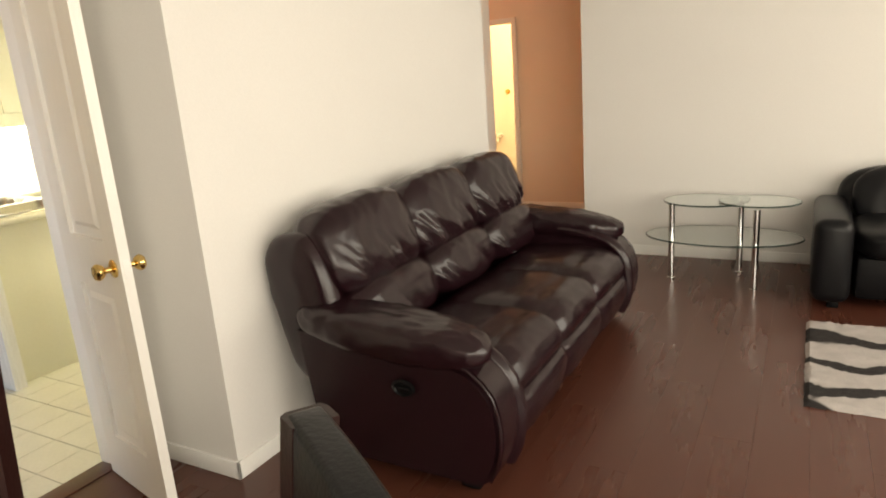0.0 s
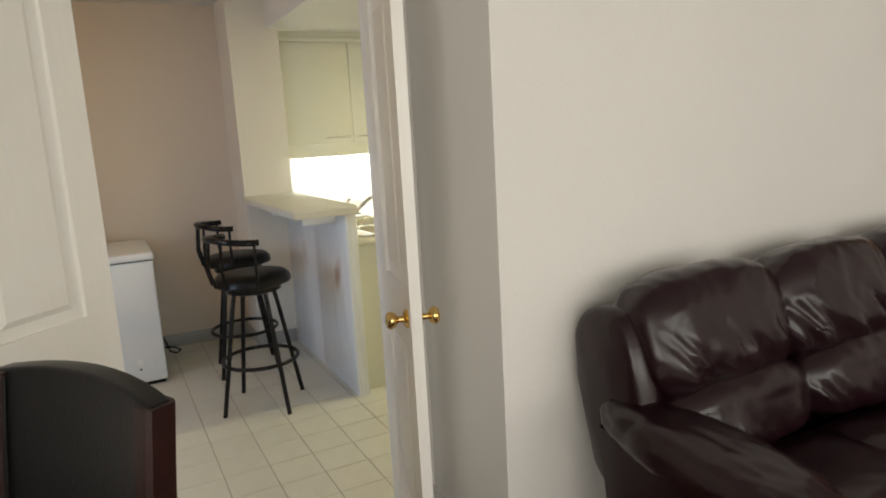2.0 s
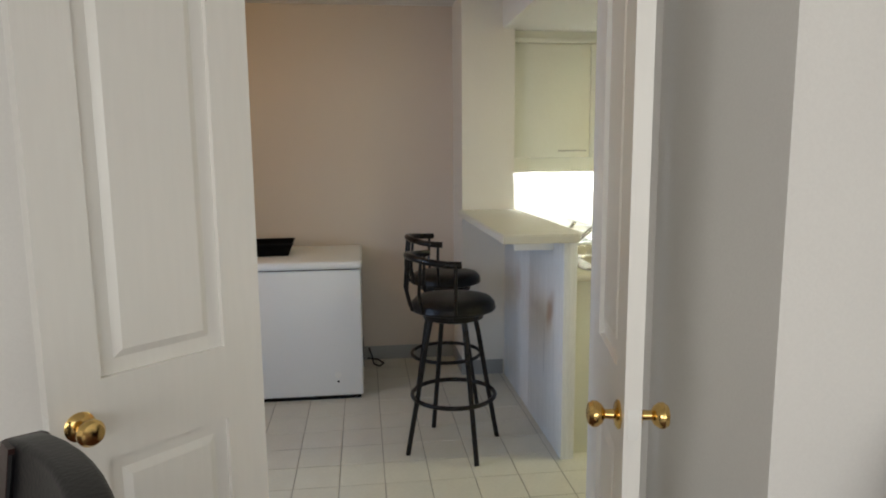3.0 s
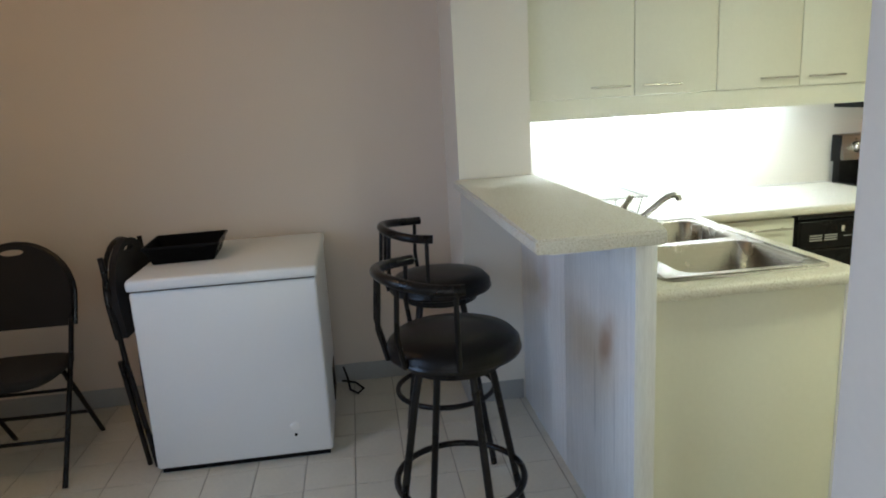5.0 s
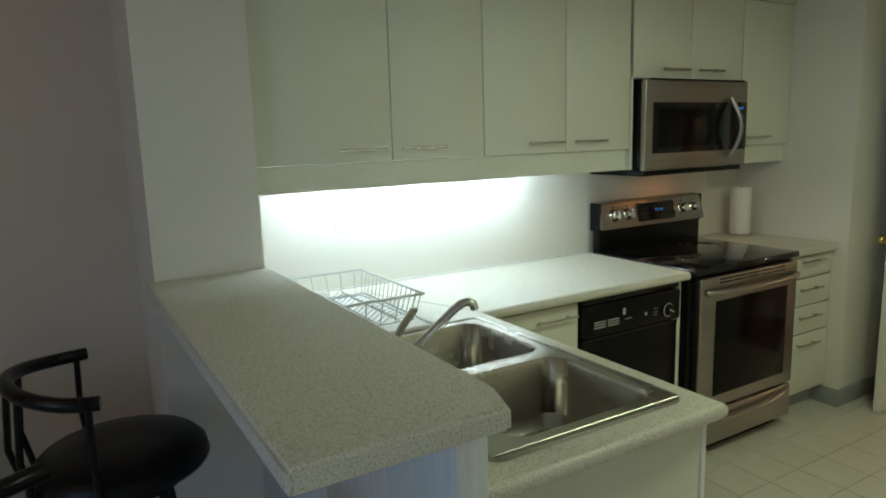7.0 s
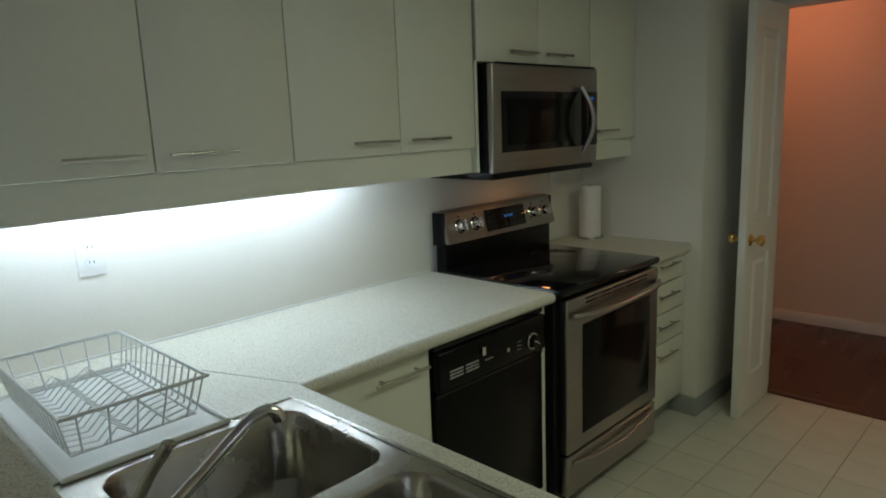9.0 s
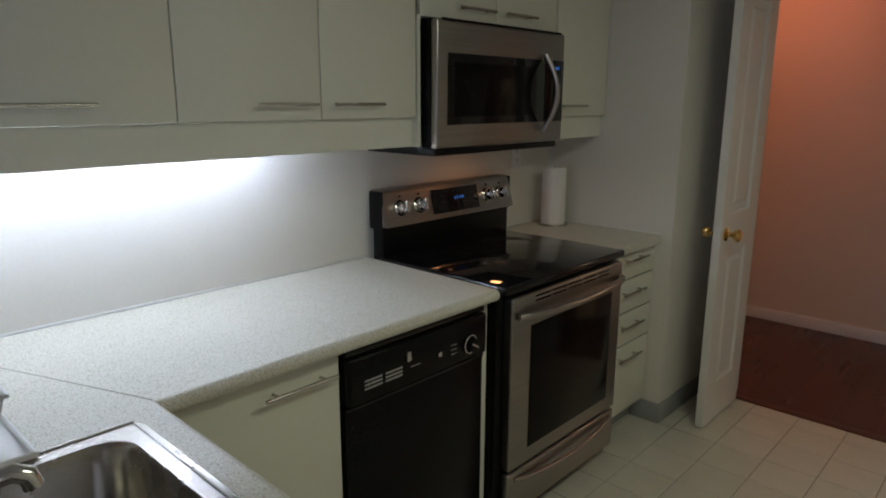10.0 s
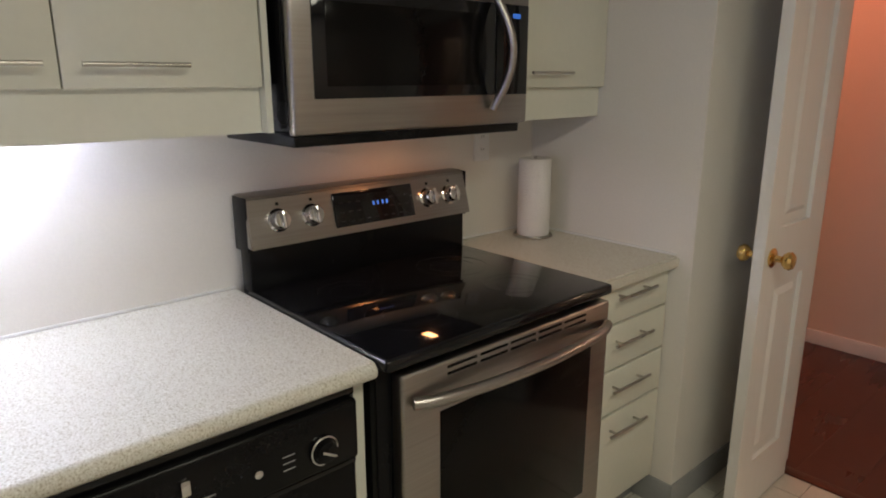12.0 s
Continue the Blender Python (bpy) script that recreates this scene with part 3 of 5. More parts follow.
def glass_table():
    g = thing("glass_table", pose(-0.42, 4.74, 0), "two-tier oval glass coffee table with chrome legs", "table")

    def plate(outline, z, th):
        """Glass sheet with rounded edge from an outline."""
        bm = bmesh.new()
        f = bm.faces.new([bm.verts.new((x, y, z)) for x, y in outline])
        r = bmesh.ops.extrude_face_region(bm, geom=[f])
        bmesh.ops.translate(bm, verts=[v for v in r["geom"] if isinstance(v, bmesh.types.BMVert)], vec=(0, 0, th))
        bmesh.ops.recalc_face_normals(bm, faces=bm.faces)
        return bm

    def ring(cx, cy, rx, ry, n=48):
        return [(cx + rx * math.cos(2 * math.pi * k / n), cy + ry * math.sin(2 * math.pi * k / n)) for k in range(n)]
    for nm, o, z, lab in (("lower_shelf", ring(0, 0, 0.49, 0.285), 0.290, "clear glass shelf"), ("tabletop", ring(-0.11, 0.05, 0.27, 0.22), 0.520, "clear glass top"), ("tabletop", ring(0.22, -0.02, 0.24, 0.20), 0.534, "clear glass top")):
        p = part(nm, plate(o, z, 0.010), M["glass"], g, lab, smooth=False)
        part("glass_edge", tube(B(), [(x, y, z + 0.005) for x, y in o], 0.0055, 6, True), M["glassedge"], p, "dark green glass edge")
    for x, y in ((-0.31, -0.07), (0.10, 0.17), (0.22, -0.20)):
        part("leg", tube(B(), [(x, y, 0), (x, y, 0.519)], 0.021, 16), M["chrome"], g, "chrome leg")
        part("leg_cap", lathe(B(), [(0.026, 0), (0.026, 0.006), (0.021, 0.010)], 18, Matrix.Translation((x, y, 0.0))), M["chrome"], g)
    return g


glass_table()


def rug():
    bm = bmesh.new()
    nx, ny, w, d = 90, 64, 1.7, 1.03
    V = [[bm.verts.new((w * i / nx, d * j / ny, 0.016 + 0.009 * noise.noise((i * 1.7, j * 1.7, 0)) + 0.004 * random.random())) for j in range(ny + 1)] for i in range(nx + 1)]
    for i in range(nx):
        for j in range(ny):
            bm.faces.new((V[i][j], V[i + 1][j], V[i + 1][j + 1], V[i][j + 1]))
    for v in bm.verts:
        if v.is_boundary:
            v.co.z = 0.001
            v.co.x += 0.006 * (random.random() - 0.5)
            v.co.y += 0.006 * (random.random() - 0.5)
    ob = new("rug", mesh_of("rug", bm, M["rug"]))
    ob.matrix_world = pose(0.10, 3.0, 0.001)
    tagged(ob, "pale grey shag rug with dark wavy bands on the floor", "rug")


rug()


def dining_chair(m, lean, w=0.43, bend=0.03):
    c = thing("dining_chair", m, "black leather high-back dining chair with dark wooden edge", "chair", "dining chairs")
    L = M["dleather"]
    bm = B()
    n, z0, z1 = 10, 0.44, 1.09
    rows = 12
    F, K = [], []
    for r in range(rows + 1):
        z = z0 + (z1 - z0) * r / rows
        back = -lean * ((z - z0) / (z1 - z0)) ** 1.5
        fr, kr = [], []
        for q in range(n + 1):
            u = q / n * 2 - 1
            crown = bend * (1 - u * u) if r == rows else 0
            bow = -bend * (1 - u * u)
            fr.append(bm.verts.new((u * w / 2, back + bow + 0.02, z + crown * 0.6)))
            kr.append(bm.verts.new((u * w / 2, back + bow - 0.025, z + crown * 0.6)))
        F.append(fr), K.append(kr)
    for r in range(rows):
        for q in range(n):
            bm.faces.new((F[r][q], F[r][q + 1], F[r + 1][q + 1], F[r + 1][q]))
            bm.faces.new((K[r][q + 1], K[r][q], K[r + 1][q], K[r + 1][q + 1]))
        bm.faces.new((K[r][0], F[r][0], F[r + 1][0], K[r + 1][0]))
        bm.faces.new((F[r][n], K[r][n], K[r + 1][n], F[r + 1][n]))
    for q in range(n):
        bm.faces.new((F[rows][q], F[rows][q + 1], K[rows][q + 1], K[rows][q]))
        bm.faces.new((F[0][q + 1], F[0][q], K[0][q], K[0][q + 1]))
    bmesh.ops.recalc_face_normals(bm, faces=bm.faces)
    es = [e for e in bm.edges if e.calc_face_angle(0) > 1.0]
    bmesh.ops.bevel(bm, geom=es, offset=0.008, segments=3, affect="EDGES", profile=0.5)
    part("backrest", bm, L, c)
    for sx in (-1, 1):
        pts = [(sx * (w / 2 - 0.035), -lean * (k / 10) ** 1.5 + 0.026 - 0.035 * (1 - ((w / 2 - 0.035) / (w / 2)) ** 2), z0 + 0.02 + (z1 - z0 - 0.03) * k / 10) for k in range(11)]
        part("piping", tube(B(), pts, 0.005, 8), L, c)
        bm = bmesh.new()
        for k in range(10):
            za, zb = z0 + (z1 - z0 - 0.002) * k / 10, z0 + (z1 - z0 - 0.002) * (k + 1) / 10
            ya, yb = -lean * (k / 10) ** 1.5, -lean * ((k + 1) / 10) ** 1.5
            q = []
            for yy, zz in ((ya, za), (yb, zb)):
                q.append([bm.verts.new((sx * xx, yy + dy, zz)) for xx, dy in ((w / 2 - 0.038, 0.020), (w / 2 - 0.002, 0.025), (w / 2 + 0.005, 0.018), (w / 2 + 0.005, -0.024), (w / 2 - 0.006, -0.030), (w / 2 - 0.038, -0.034))])
            for i in range(6):
                bm.faces.new((q[0][i], q[0][(i + 1) % 6], q[1][(i + 1) % 6], q[1][i]))
            bm.faces.new(q[0]), bm.faces.new(q[1])
        bmesh.ops.remove_doubles(bm, verts=bm.verts, dist=0.0004)
        bmesh.ops.recalc_face_normals(bm, faces=bm.faces)
        part("side_strip", bm, M["brownedge"], c, "dark red-brown leather edge")
    part("seat", pad(B(), (0, 0.22, 0.45), (0.45, 0.46, 0.10), 5, 10, None, 0.003, 6), L, c)
    for sx in (-1, 1):
        for y in (0.03, 0.40):
            part("leg", box(B(), (sx * 0.19 - 0.02, y - 0.02, 0), (sx * 0.19 + 0.02, y + 0.02, 0.42), 0.004), M["blackmetal"], c)
    return c


def facing(a, b):
    """Pose of a chair whose back's top runs from a to b, seat on the side towards the table."""
    cx, cy = (a[0] + b[0]) / 2, (a[1] + b[1]) / 2
    ang = math.degrees(math.atan2(a[1] - b[1], a[0] - b[0]))
    return pose(cx, cy, 0, 0, 0, ang) @ pose(0, 0.06, 0)


dining_chair(facing((-1.60, 0.40), (-1.17, 0.67)), 0.06, 0.46)
dining_chair(facing((-0.44, 0.62), (-0.17, 0.43)), 0.06, 0.33, 0.004)


def dining_table():
    t = thing("dining_table", pose(-1.05, 0.0, 0), "round dark-stained dining table beside the black chairs", "table")
    part("tabletop", lathe(B(), [(0.555, 0.722), (0.578, 0.728), (0.58, 0.738), (0.574, 0.748), (0.56, 0.750)], 72), M["tablewood"], t)
    part("pedestal", lathe(B(), [(0.10, 0.03), (0.075, 0.08), (0.05, 0.2), (0.045, 0.5), (0.07, 0.66), (0.14, 0.722)], 32), M["tablewood"], t)
    part("foot_plate", lathe(B(), [(0.27, 0.0), (0.275, 0.012), (0.26, 0.022), (0.10, 0.032)], 48), M["tablewood"], t)


def crockery():
    c = thing("cup", pose(-1.26, 0.315, 0.7505, 0, 0, -120), "white ceramic cup on the dining table", "cup")
    part("cup_body", lathe(B(), [(0.026, 0.0), (0.030, 0.006), (0.038, 0.05), (0.041, 0.098), (0.0405, 0.101), (0.038, 0.098), (0.035, 0.05), (0.026, 0.010), (0.01, 0.008)], 32), M["china"], c)
    part("cup_handle", tube(B(), [(0.037, 0, 0.078), (0.060, 0, 0.080), (0.068, 0, 0.055), (0.056, 0, 0.032), (0.035, 0, 0.030)], 0.005, 8), M["china"], c)
    p = thing("plate", pose(-1.20, 0.45, 0.7505), "cream plate with a black rim on the dining table", "plate")
    part("dish", lathe(B(), [(0.05, 0.0), (0.055, 0.003), (0.088, 0.012), (0.090, 0.015), (0.085, 0.0155), (0.052, 0.006), (0.01, 0.005)], 40), M["china"], p)
    part("rim", tube(B(), arc((0, 0), 0.092, 0, 352.5, 47, 0.016), 0.008, 8, True), M["black"], p, "black rim")


dining_table()
crockery()


# ---- nook ----
def freezer():
    f = thing("chest_freezer", pose(-4.53, 0.495, 0), "white chest freezer standing against the wall", "freezer")
    part("cabinet", box(B(), (-0.70, -0.365, 0.025), (0, 0.365, 0.795), 0.012, 3), M["white"], f)
    part("lid", box(B(), (-0.71, -0.372, 0.80), (0.012, 0.372, 0.848), 0.014, 3), M["white"], f)
    part("gasket", box(B(), (-0.69, -0.358, 0.793), (-0.008, 0.358, 0.802)), M["black"], f)
    part("plinth", box(B(), (-0.68, -0.35, 0.0), (-0.02, 0.35, 0.03)), M["black"], f)
    part("drain_plug", lathe(B(), [(0.020, 0), (0.019, 0.004), (0.004, 0.006)], 16, Matrix.Translation((0, 0.215, 0.155)) @ Matrix.Rotation(radians(90), 4, "Y")), M["plastic"], f)
    part("drain_hole", lathe(B(), [(0.007, 0), (0.006, 0.003)], 12, Matrix.Translation((0.0, 0.215, 0.115)) @ Matrix.Rotation(radians(90), 4, "Y")), M["black"], f)
    part("vent_grille", box(B(), (-0.60, 0.364, 0.06), (-0.42, 0.369, 0.22), 0.002), M["black"], f)


freezer()


def tray():
    t = thing("tray", pose(-4.90, 0.285, 0.849, 0, 0, 3), "black plastic tray lying on the freezer", "tray")
    bm = bmesh.new()
    lo = [bm.verts.new(p) for p in ((-0.12, -0.125, 0), (0.12, -0.125, 0), (0.12, 0.125, 0), (-0.12, 0.125, 0))]
    hi = [bm.verts.new(p) for p in ((-0.145, -0.155, 0.075), (0.145, -0.155, 0.075), (0.145, 0.155, 0.075), (-0.145, 0.155, 0.075))]
    bm.faces.new(lo)
    for k in range(4):
        bm.faces.new((lo[k], lo[(k + 1) % 4], hi[(k + 1) % 4], hi[k]))
    bmesh.ops.solidify(bm, geom=bm.faces[:], thickness=-0.006)
    part("tray_body", bm, M["black"], t, smooth=False)
    part("rim", tube(B(), [(-0.145, -0.155, 0.075), (0.145, -0.155, 0.075), (0.145, 0.155, 0.075), (-0.145, 0.155, 0.075)], 0.006, 8, True), M["black"], t)


tray()

cord = new("power_cord", mesh_of("power_cord", tube(B(), [(-5.26, 0.90, 0.10), (-5.22, 0.92, 0.05), (-5.16, 0.93, 0.012), (-5.10, 0.97, 0.012), (-5.14, 1.00, 0.02), (-5.2, 0.96, 0.03), (-5.24, 0.89, 0.03)], 0.006, 8), M["black"]))
tagged(cord, "black power cord behind the freezer", "cord")


def folding_chair(m, folded=False):
    lab = "black padded folding chair, folded and leaning on the freezer" if folded else "black padded folding chair standing open"
    c = thing("folding_chair", m, lab, "chair", "folding chairs")
    T, F = M["blackmetal"], M["fabric"]
    hw = 0.225
    # seat faces +x; rear posts run up into the back
    for sd in (-1, 1):
        y = sd * hw
        if folded:
            part("front_leg", tube(B(), [(0.04, y, 0.0), (-0.02, y, 0.50), (-0.05, y, 0.93)], 0.011, 10), T, c)
            part("rear_leg", tube(B(), [(0.0, y * 0.9, 0.0), (-0.05, y * 0.9, 0.48)], 0.011, 10), T, c)
        else:
            part("front_leg", tube(B(), [(0.27, y, 0.0), (0.0, y, 0.48), (-0.10, y, 0.70), (-0.14, y * 0.97, 0.80)], 0.011, 10), T, c)
            part("rear_leg", tube(B(), [(-0.24, y * 0.88, 0.0), (0.05, y * 0.88, 0.44)], 0.011, 10), T, c)
    bx = -0.045 if folded else -0.125
    rb = Matrix.Rotation(radians(-4 if folded else -13), 4, "Y")
    bm = bmesh.new()
    prof = [(-0.225, -0.14), (-0.235, 0.0)] + [(-0.235 * math.cos(math.pi * k / 16), 0.0 + 0.235 * math.sin(math.pi * k / 16)) for k in range(1, 16)] + [(0.235, 0.0), (0.225, -0.14)]
    hole = [(0.055 * math.cos(2 * math.pi * k / 16), 0.195 + 0.014 * math.sin(2 * math.pi * k / 16)) for k in range(16)]
    rings = []
    for loop in (prof, hole):
        vs = [bm.verts.new((0.014, y, z)) for y, z in loop]
        rings += [bm.edges.new((vs[k], vs[(k + 1) % len(vs)])) for k in range(len(vs))]
    bmesh.ops.triangle_fill(bm, edges=rings, use_beauty=True)
    bmesh.ops.solidify(bm, geom=bm.faces[:], thickness=0.028)
    bmesh.ops.transform(bm, matrix=Matrix.Translation((bx, 0, 0.725)) @ rb, verts=bm.verts)
    part("backrest", bm, F, c)
    edge = [(0.0, y, z) for y, z in prof]
    bm = tube(B(), edge, 0.011, 8)
    bmesh.ops.transform(bm, matrix=Matrix.Translation((bx, 0, 0.725)) @ rb, verts=bm.verts)
    part("back_tube", bm, T, c)
    if folded:
        part("seat", pad(B(), (0.035, 0, 0.36), (0.045, 0.40, 0.40), 5, 8), F, c)
        part("stretcher", tube(B(), [(0.025, -hw, 0.13), (0.025, hw, 0.13)], 0.009, 8), T, c)
    else:
        part("seat", pad(B(), (0.07, 0, 0.445), (0.43, 0.43, 0.055), 4, 10, Matrix.Rotation(radians(-3), 4, "Y")), F, c)
        part("stretcher", tube(B(), [(0.17, -hw, 0.17), (0.17, hw, 0.17)], 0.009, 8), T, c)
        part("stretcher", tube(B(), [(-0.14, -hw * 0.88, 0.15), (-0.14, hw * 0.88, 0.15)], 0.009, 8), T, c)
        part("stretcher", tube(B(), [(-0.03, -hw * 0.88, 0.31), (-0.03, hw * 0.88, 0.31)], 0.008, 8), T, c)
    return c


folding_chair(pose(-4.79, -0.46, 0, 0, 0, 0))
folding_chair(pose(-4.84, 0.075, 0, 0, 0, 88), True)


def bar_stool(m, label, turn=45):
    s = thing("bar_stool", m, label, "stool", "bar stools")
    T = M["blackmetal"]
    for a in (turn, turn + 90, turn + 180, turn + 270):
        ca, sa = math.cos(radians(a)), math.sin(radians(a))
        part("leg", tube(B(), [(0.115 * ca, 0.115 * sa, 0.685), (0.14 * ca, 0.14 * sa, 0.58), (0.192 * ca, 0.192 * sa, 0.30), (0.25 * ca, 0.25 * sa, 0.0)], 0.0125, 12), T, s)
    part("foot_ring", tube(B(), arc((0, 0), 0.206, 0, 352.5, 47, 0.275), 0.011, 10, True), T, s)
    part("swivel_plate", lathe(B(), [(0.13, 0.665), (0.15, 0.672), (0.15, 0.70), (0.06, 0.705), (0.06, 0.715)], 32), T, s)
    part("seat", lathe(B(), [(0.165, 0.712), (0.198, 0.715), (0.208, 0.728), (0.205, 0.748), (0.185, 0.768), (0.12, 0.780), (0.04, 0.783)], 48), M["vinylseat"], s, "round black vinyl seat")
    part("seat_band", tube(B(), arc((0, 0), 0.200, 0, 352.5, 47, 0.722), 0.011, 8, True), T, s)
    # backrest: a swooping rail on curved spindles, open towards +y
    rail = []
    for k in range(25):
        a = 196 + 162 * k / 24
        rail.append((0.212 * math.cos(radians(a)), 0.212 * math.sin(radians(a)) - 0.012, 0.962 + 0.022 * math.sin(math.pi * k / 24) ** 2))
    part("back_rail", tube(B(), rail, 0.017, 12), T, s)
    for k in (1, 8, 12, 16, 23):
        x, y, z = rail[k]
        part("spindle", tube(B(), [(x * 0.95, y * 0.95, 0.72), (x * 1.04, y * 1.06, 0.82), (x, y, z)], 0.008, 8), T, s)
    return s


bar_stool(pose(-3.81, 1.31, 0, 0, 0, 8), "black metal swivel bar stool with round vinyl seat", 10)
bar_stool(pose(-4.50, 1.36, 0, 0, 0, -6), "black metal swivel bar stool beside the wall column")


# ---- kitchen ----
FRONT, UP = -4.63, -4.92      # fronts of the base and of the wall cabinets


def bar_handle(parent, a, b, out=(1, 0, 0)):
    """Straight bar pull from a to b on two posts."""
    a, b, o = Vector(a), Vector(b), Vector(out) * 0.028
    bm = tube(B(), [a + o, b + o], 0.005, 10)
    for f in (0.17, 0.83):
        p = a.lerp(b, f)
        tube(bm, [p, p + o], 0.004, 8)
    return part("handle", bm, M["bar"], parent, "brushed metal bar handle")


def wall_cabinet(y0, y1, z0, z1, doors, label, valance=True, hside=None, split=0.5):
    c = thing("wall_cabinet", pose(WALLX, (y0 + y1) / 2, z0), label, "cabinet", "wall cabinets")
    d, w, h = UP - WALLX, y1 - y0, z1 - z0
    part("body", box(B(), (0.002, -w / 2 + 0.001, 0), (d - 0.02, w / 2 - 0.001, h), 0.001), M["cab"], c, smooth=False)
    if valance:
        part("light_rail", box(B(), (d - 0.045, -w / 2, -0.095), (d - 0.022, w / 2, -0.0018 if y0 < 2 else 0.0)), M["cab"], c)
    cuts = [0, split, 1] if doors == 2 else [0, 1]
    for k in range(doors):
        a, b = -w / 2 + cuts[k] * w, -w / 2 + cuts[k + 1] * w
        dw = b - a
        dr = part("door", box(B(), (d - 0.018, a + 0.0015, 0.002), (d, b - 0.0015, h - 0.004), 0.0025), M["cab"], c)
        L = min(0.19, dw * 0.5)
        left = (k % 2 == 1) if hside is None else hside == "l"
        p = (a + 0.03, a + 0.03 + L) if left else (b - 0.03 - L, b - 0.03)
        bar_handle(dr, (d, p[0], 0.045), (d, p[1], 0.045))
    return c


CT = 2.165
wall_cabinet(1.865, 2.787, 1.435, CT, 2, "cream flat-front wall cabinet with two doors", split=0.555)
wall_cabinet(2.787, 3.598, 1.435, CT, 2, "cream flat-front wall cabinet beside the microwave", split=0.528)
wall_cabinet(3.616, 4.400, 1.755, CT, 2, "short cream wall cabinet above the microwave", False)
wall_cabinet(4.405, 4.828, 1.425, CT, 1, "narrow cream wall cabinet in the corner", True, "l")
solid("trim_cabinet_top", (WALLX, 1.862, CT), (UP + 0.012, 4.829, CT + 0.028), M["cab"], "cream cornice strip on the wall cabinets", "trim", 0.003)
solid("trim_cabinet_fill", (WALLX, 1.862, CT + 0.028), (UP - 0.01, 4.829, LOW), M["cab"], "cream filler above the wall cabinets", "trim")
solid("trim_cabinet_side", (-4.945, 3.600, 1.34), (UP + 0.003, 3.614, 1.76), M["cab"], "cream end panel", "trim")

fx = thing("under_cabinet_light", pose(-5.08, 2.62, 1.428), "slim white fluorescent light under the cabinets", "light")
part("housing", box(B(), (-0.035, -0.60, -0.012), (0.035, 0.60, 0.006), 0.004), M["plastic"], fx)
part("tube", tube(B(), [(0, -0.57, -0.024), (0, 0.57, -0.024)], 0.010, 10), M["tube"], fx, "glowing fluorescent tube")


def microwave():
    y0, y1, z0, z1, xf = 3.634, 4.376, 1.328, 1.750, -4.862
    c = thing("microwave", pose(WALLX, y0, z0), "stainless over-the-range microwave with black glass door", "microwave")
    w, h, d = y1 - y0, z1 - z0, xf - WALLX
    part("body", box(B(), (0.002, 0, 0.012), (d - 0.03, w, h), 0.004), M["black"], c)
    part("underside", box(B(), (0.01, 0.004, -0.020), (d - 0.012, w - 0.02, 0.012), 0.004), M["black"], c, "black vented underside")
    fr = part("door", box(B(), (d - 0.03, 0.0, 0.004), (d, w - 0.0, h - 0.002), 0.008, 3), M["steel"], c, "brushed stainless door frame")
    gl = part("door_glass", box(B(), (d - 0.004, 0.052, 0.083), (d + 0.003, w - 0.135, h - 0.105), 0.002), M["blackglass"], fr)
    part("door_window", box(B(), (d + 0.0032, 0.085, 0.110), (d + 0.0046, w - 0.19, h - 0.135), 0.001), M["window"], fr)
    cp = part("control_panel", box(B(), (d - 0.004, w - 0.132, 0.083), (d + 0.003, w - 0.006, h - 0.105), 0.002), M["blackglass"], c)
    part("display", box(B(), (d + 0.003, w - 0.070, h - 0.140), (d + 0.0042, w - 0.040, h - 0.128)), M["display"], cp, "small blue clock display")
    hp = [(d + 0.012 + 0.040 * math.sin(math.pi * k / 14), w - 0.150 + 0.03 * math.sin(math.pi * k / 14), 0.045 + (h - 0.13) * k / 14) for k in range(15)]
    part("handle", tube(B(), hp, 0.012, 12), M["steel"], c, "bowed stainless handle")
    part("top_vent", box(B(), (d - 0.01, 0.03, h - 0.004), (d + 0.002, w - 0.03, h + 0.002)), M["black"], c)
    part("lamp_lens", box(B(), (0.22, w - 0.30, -0.024), (0.28, w - 0.23, -0.020), 0.002), M["plastic"], c, "small warm cooktop lamp")


microwave()


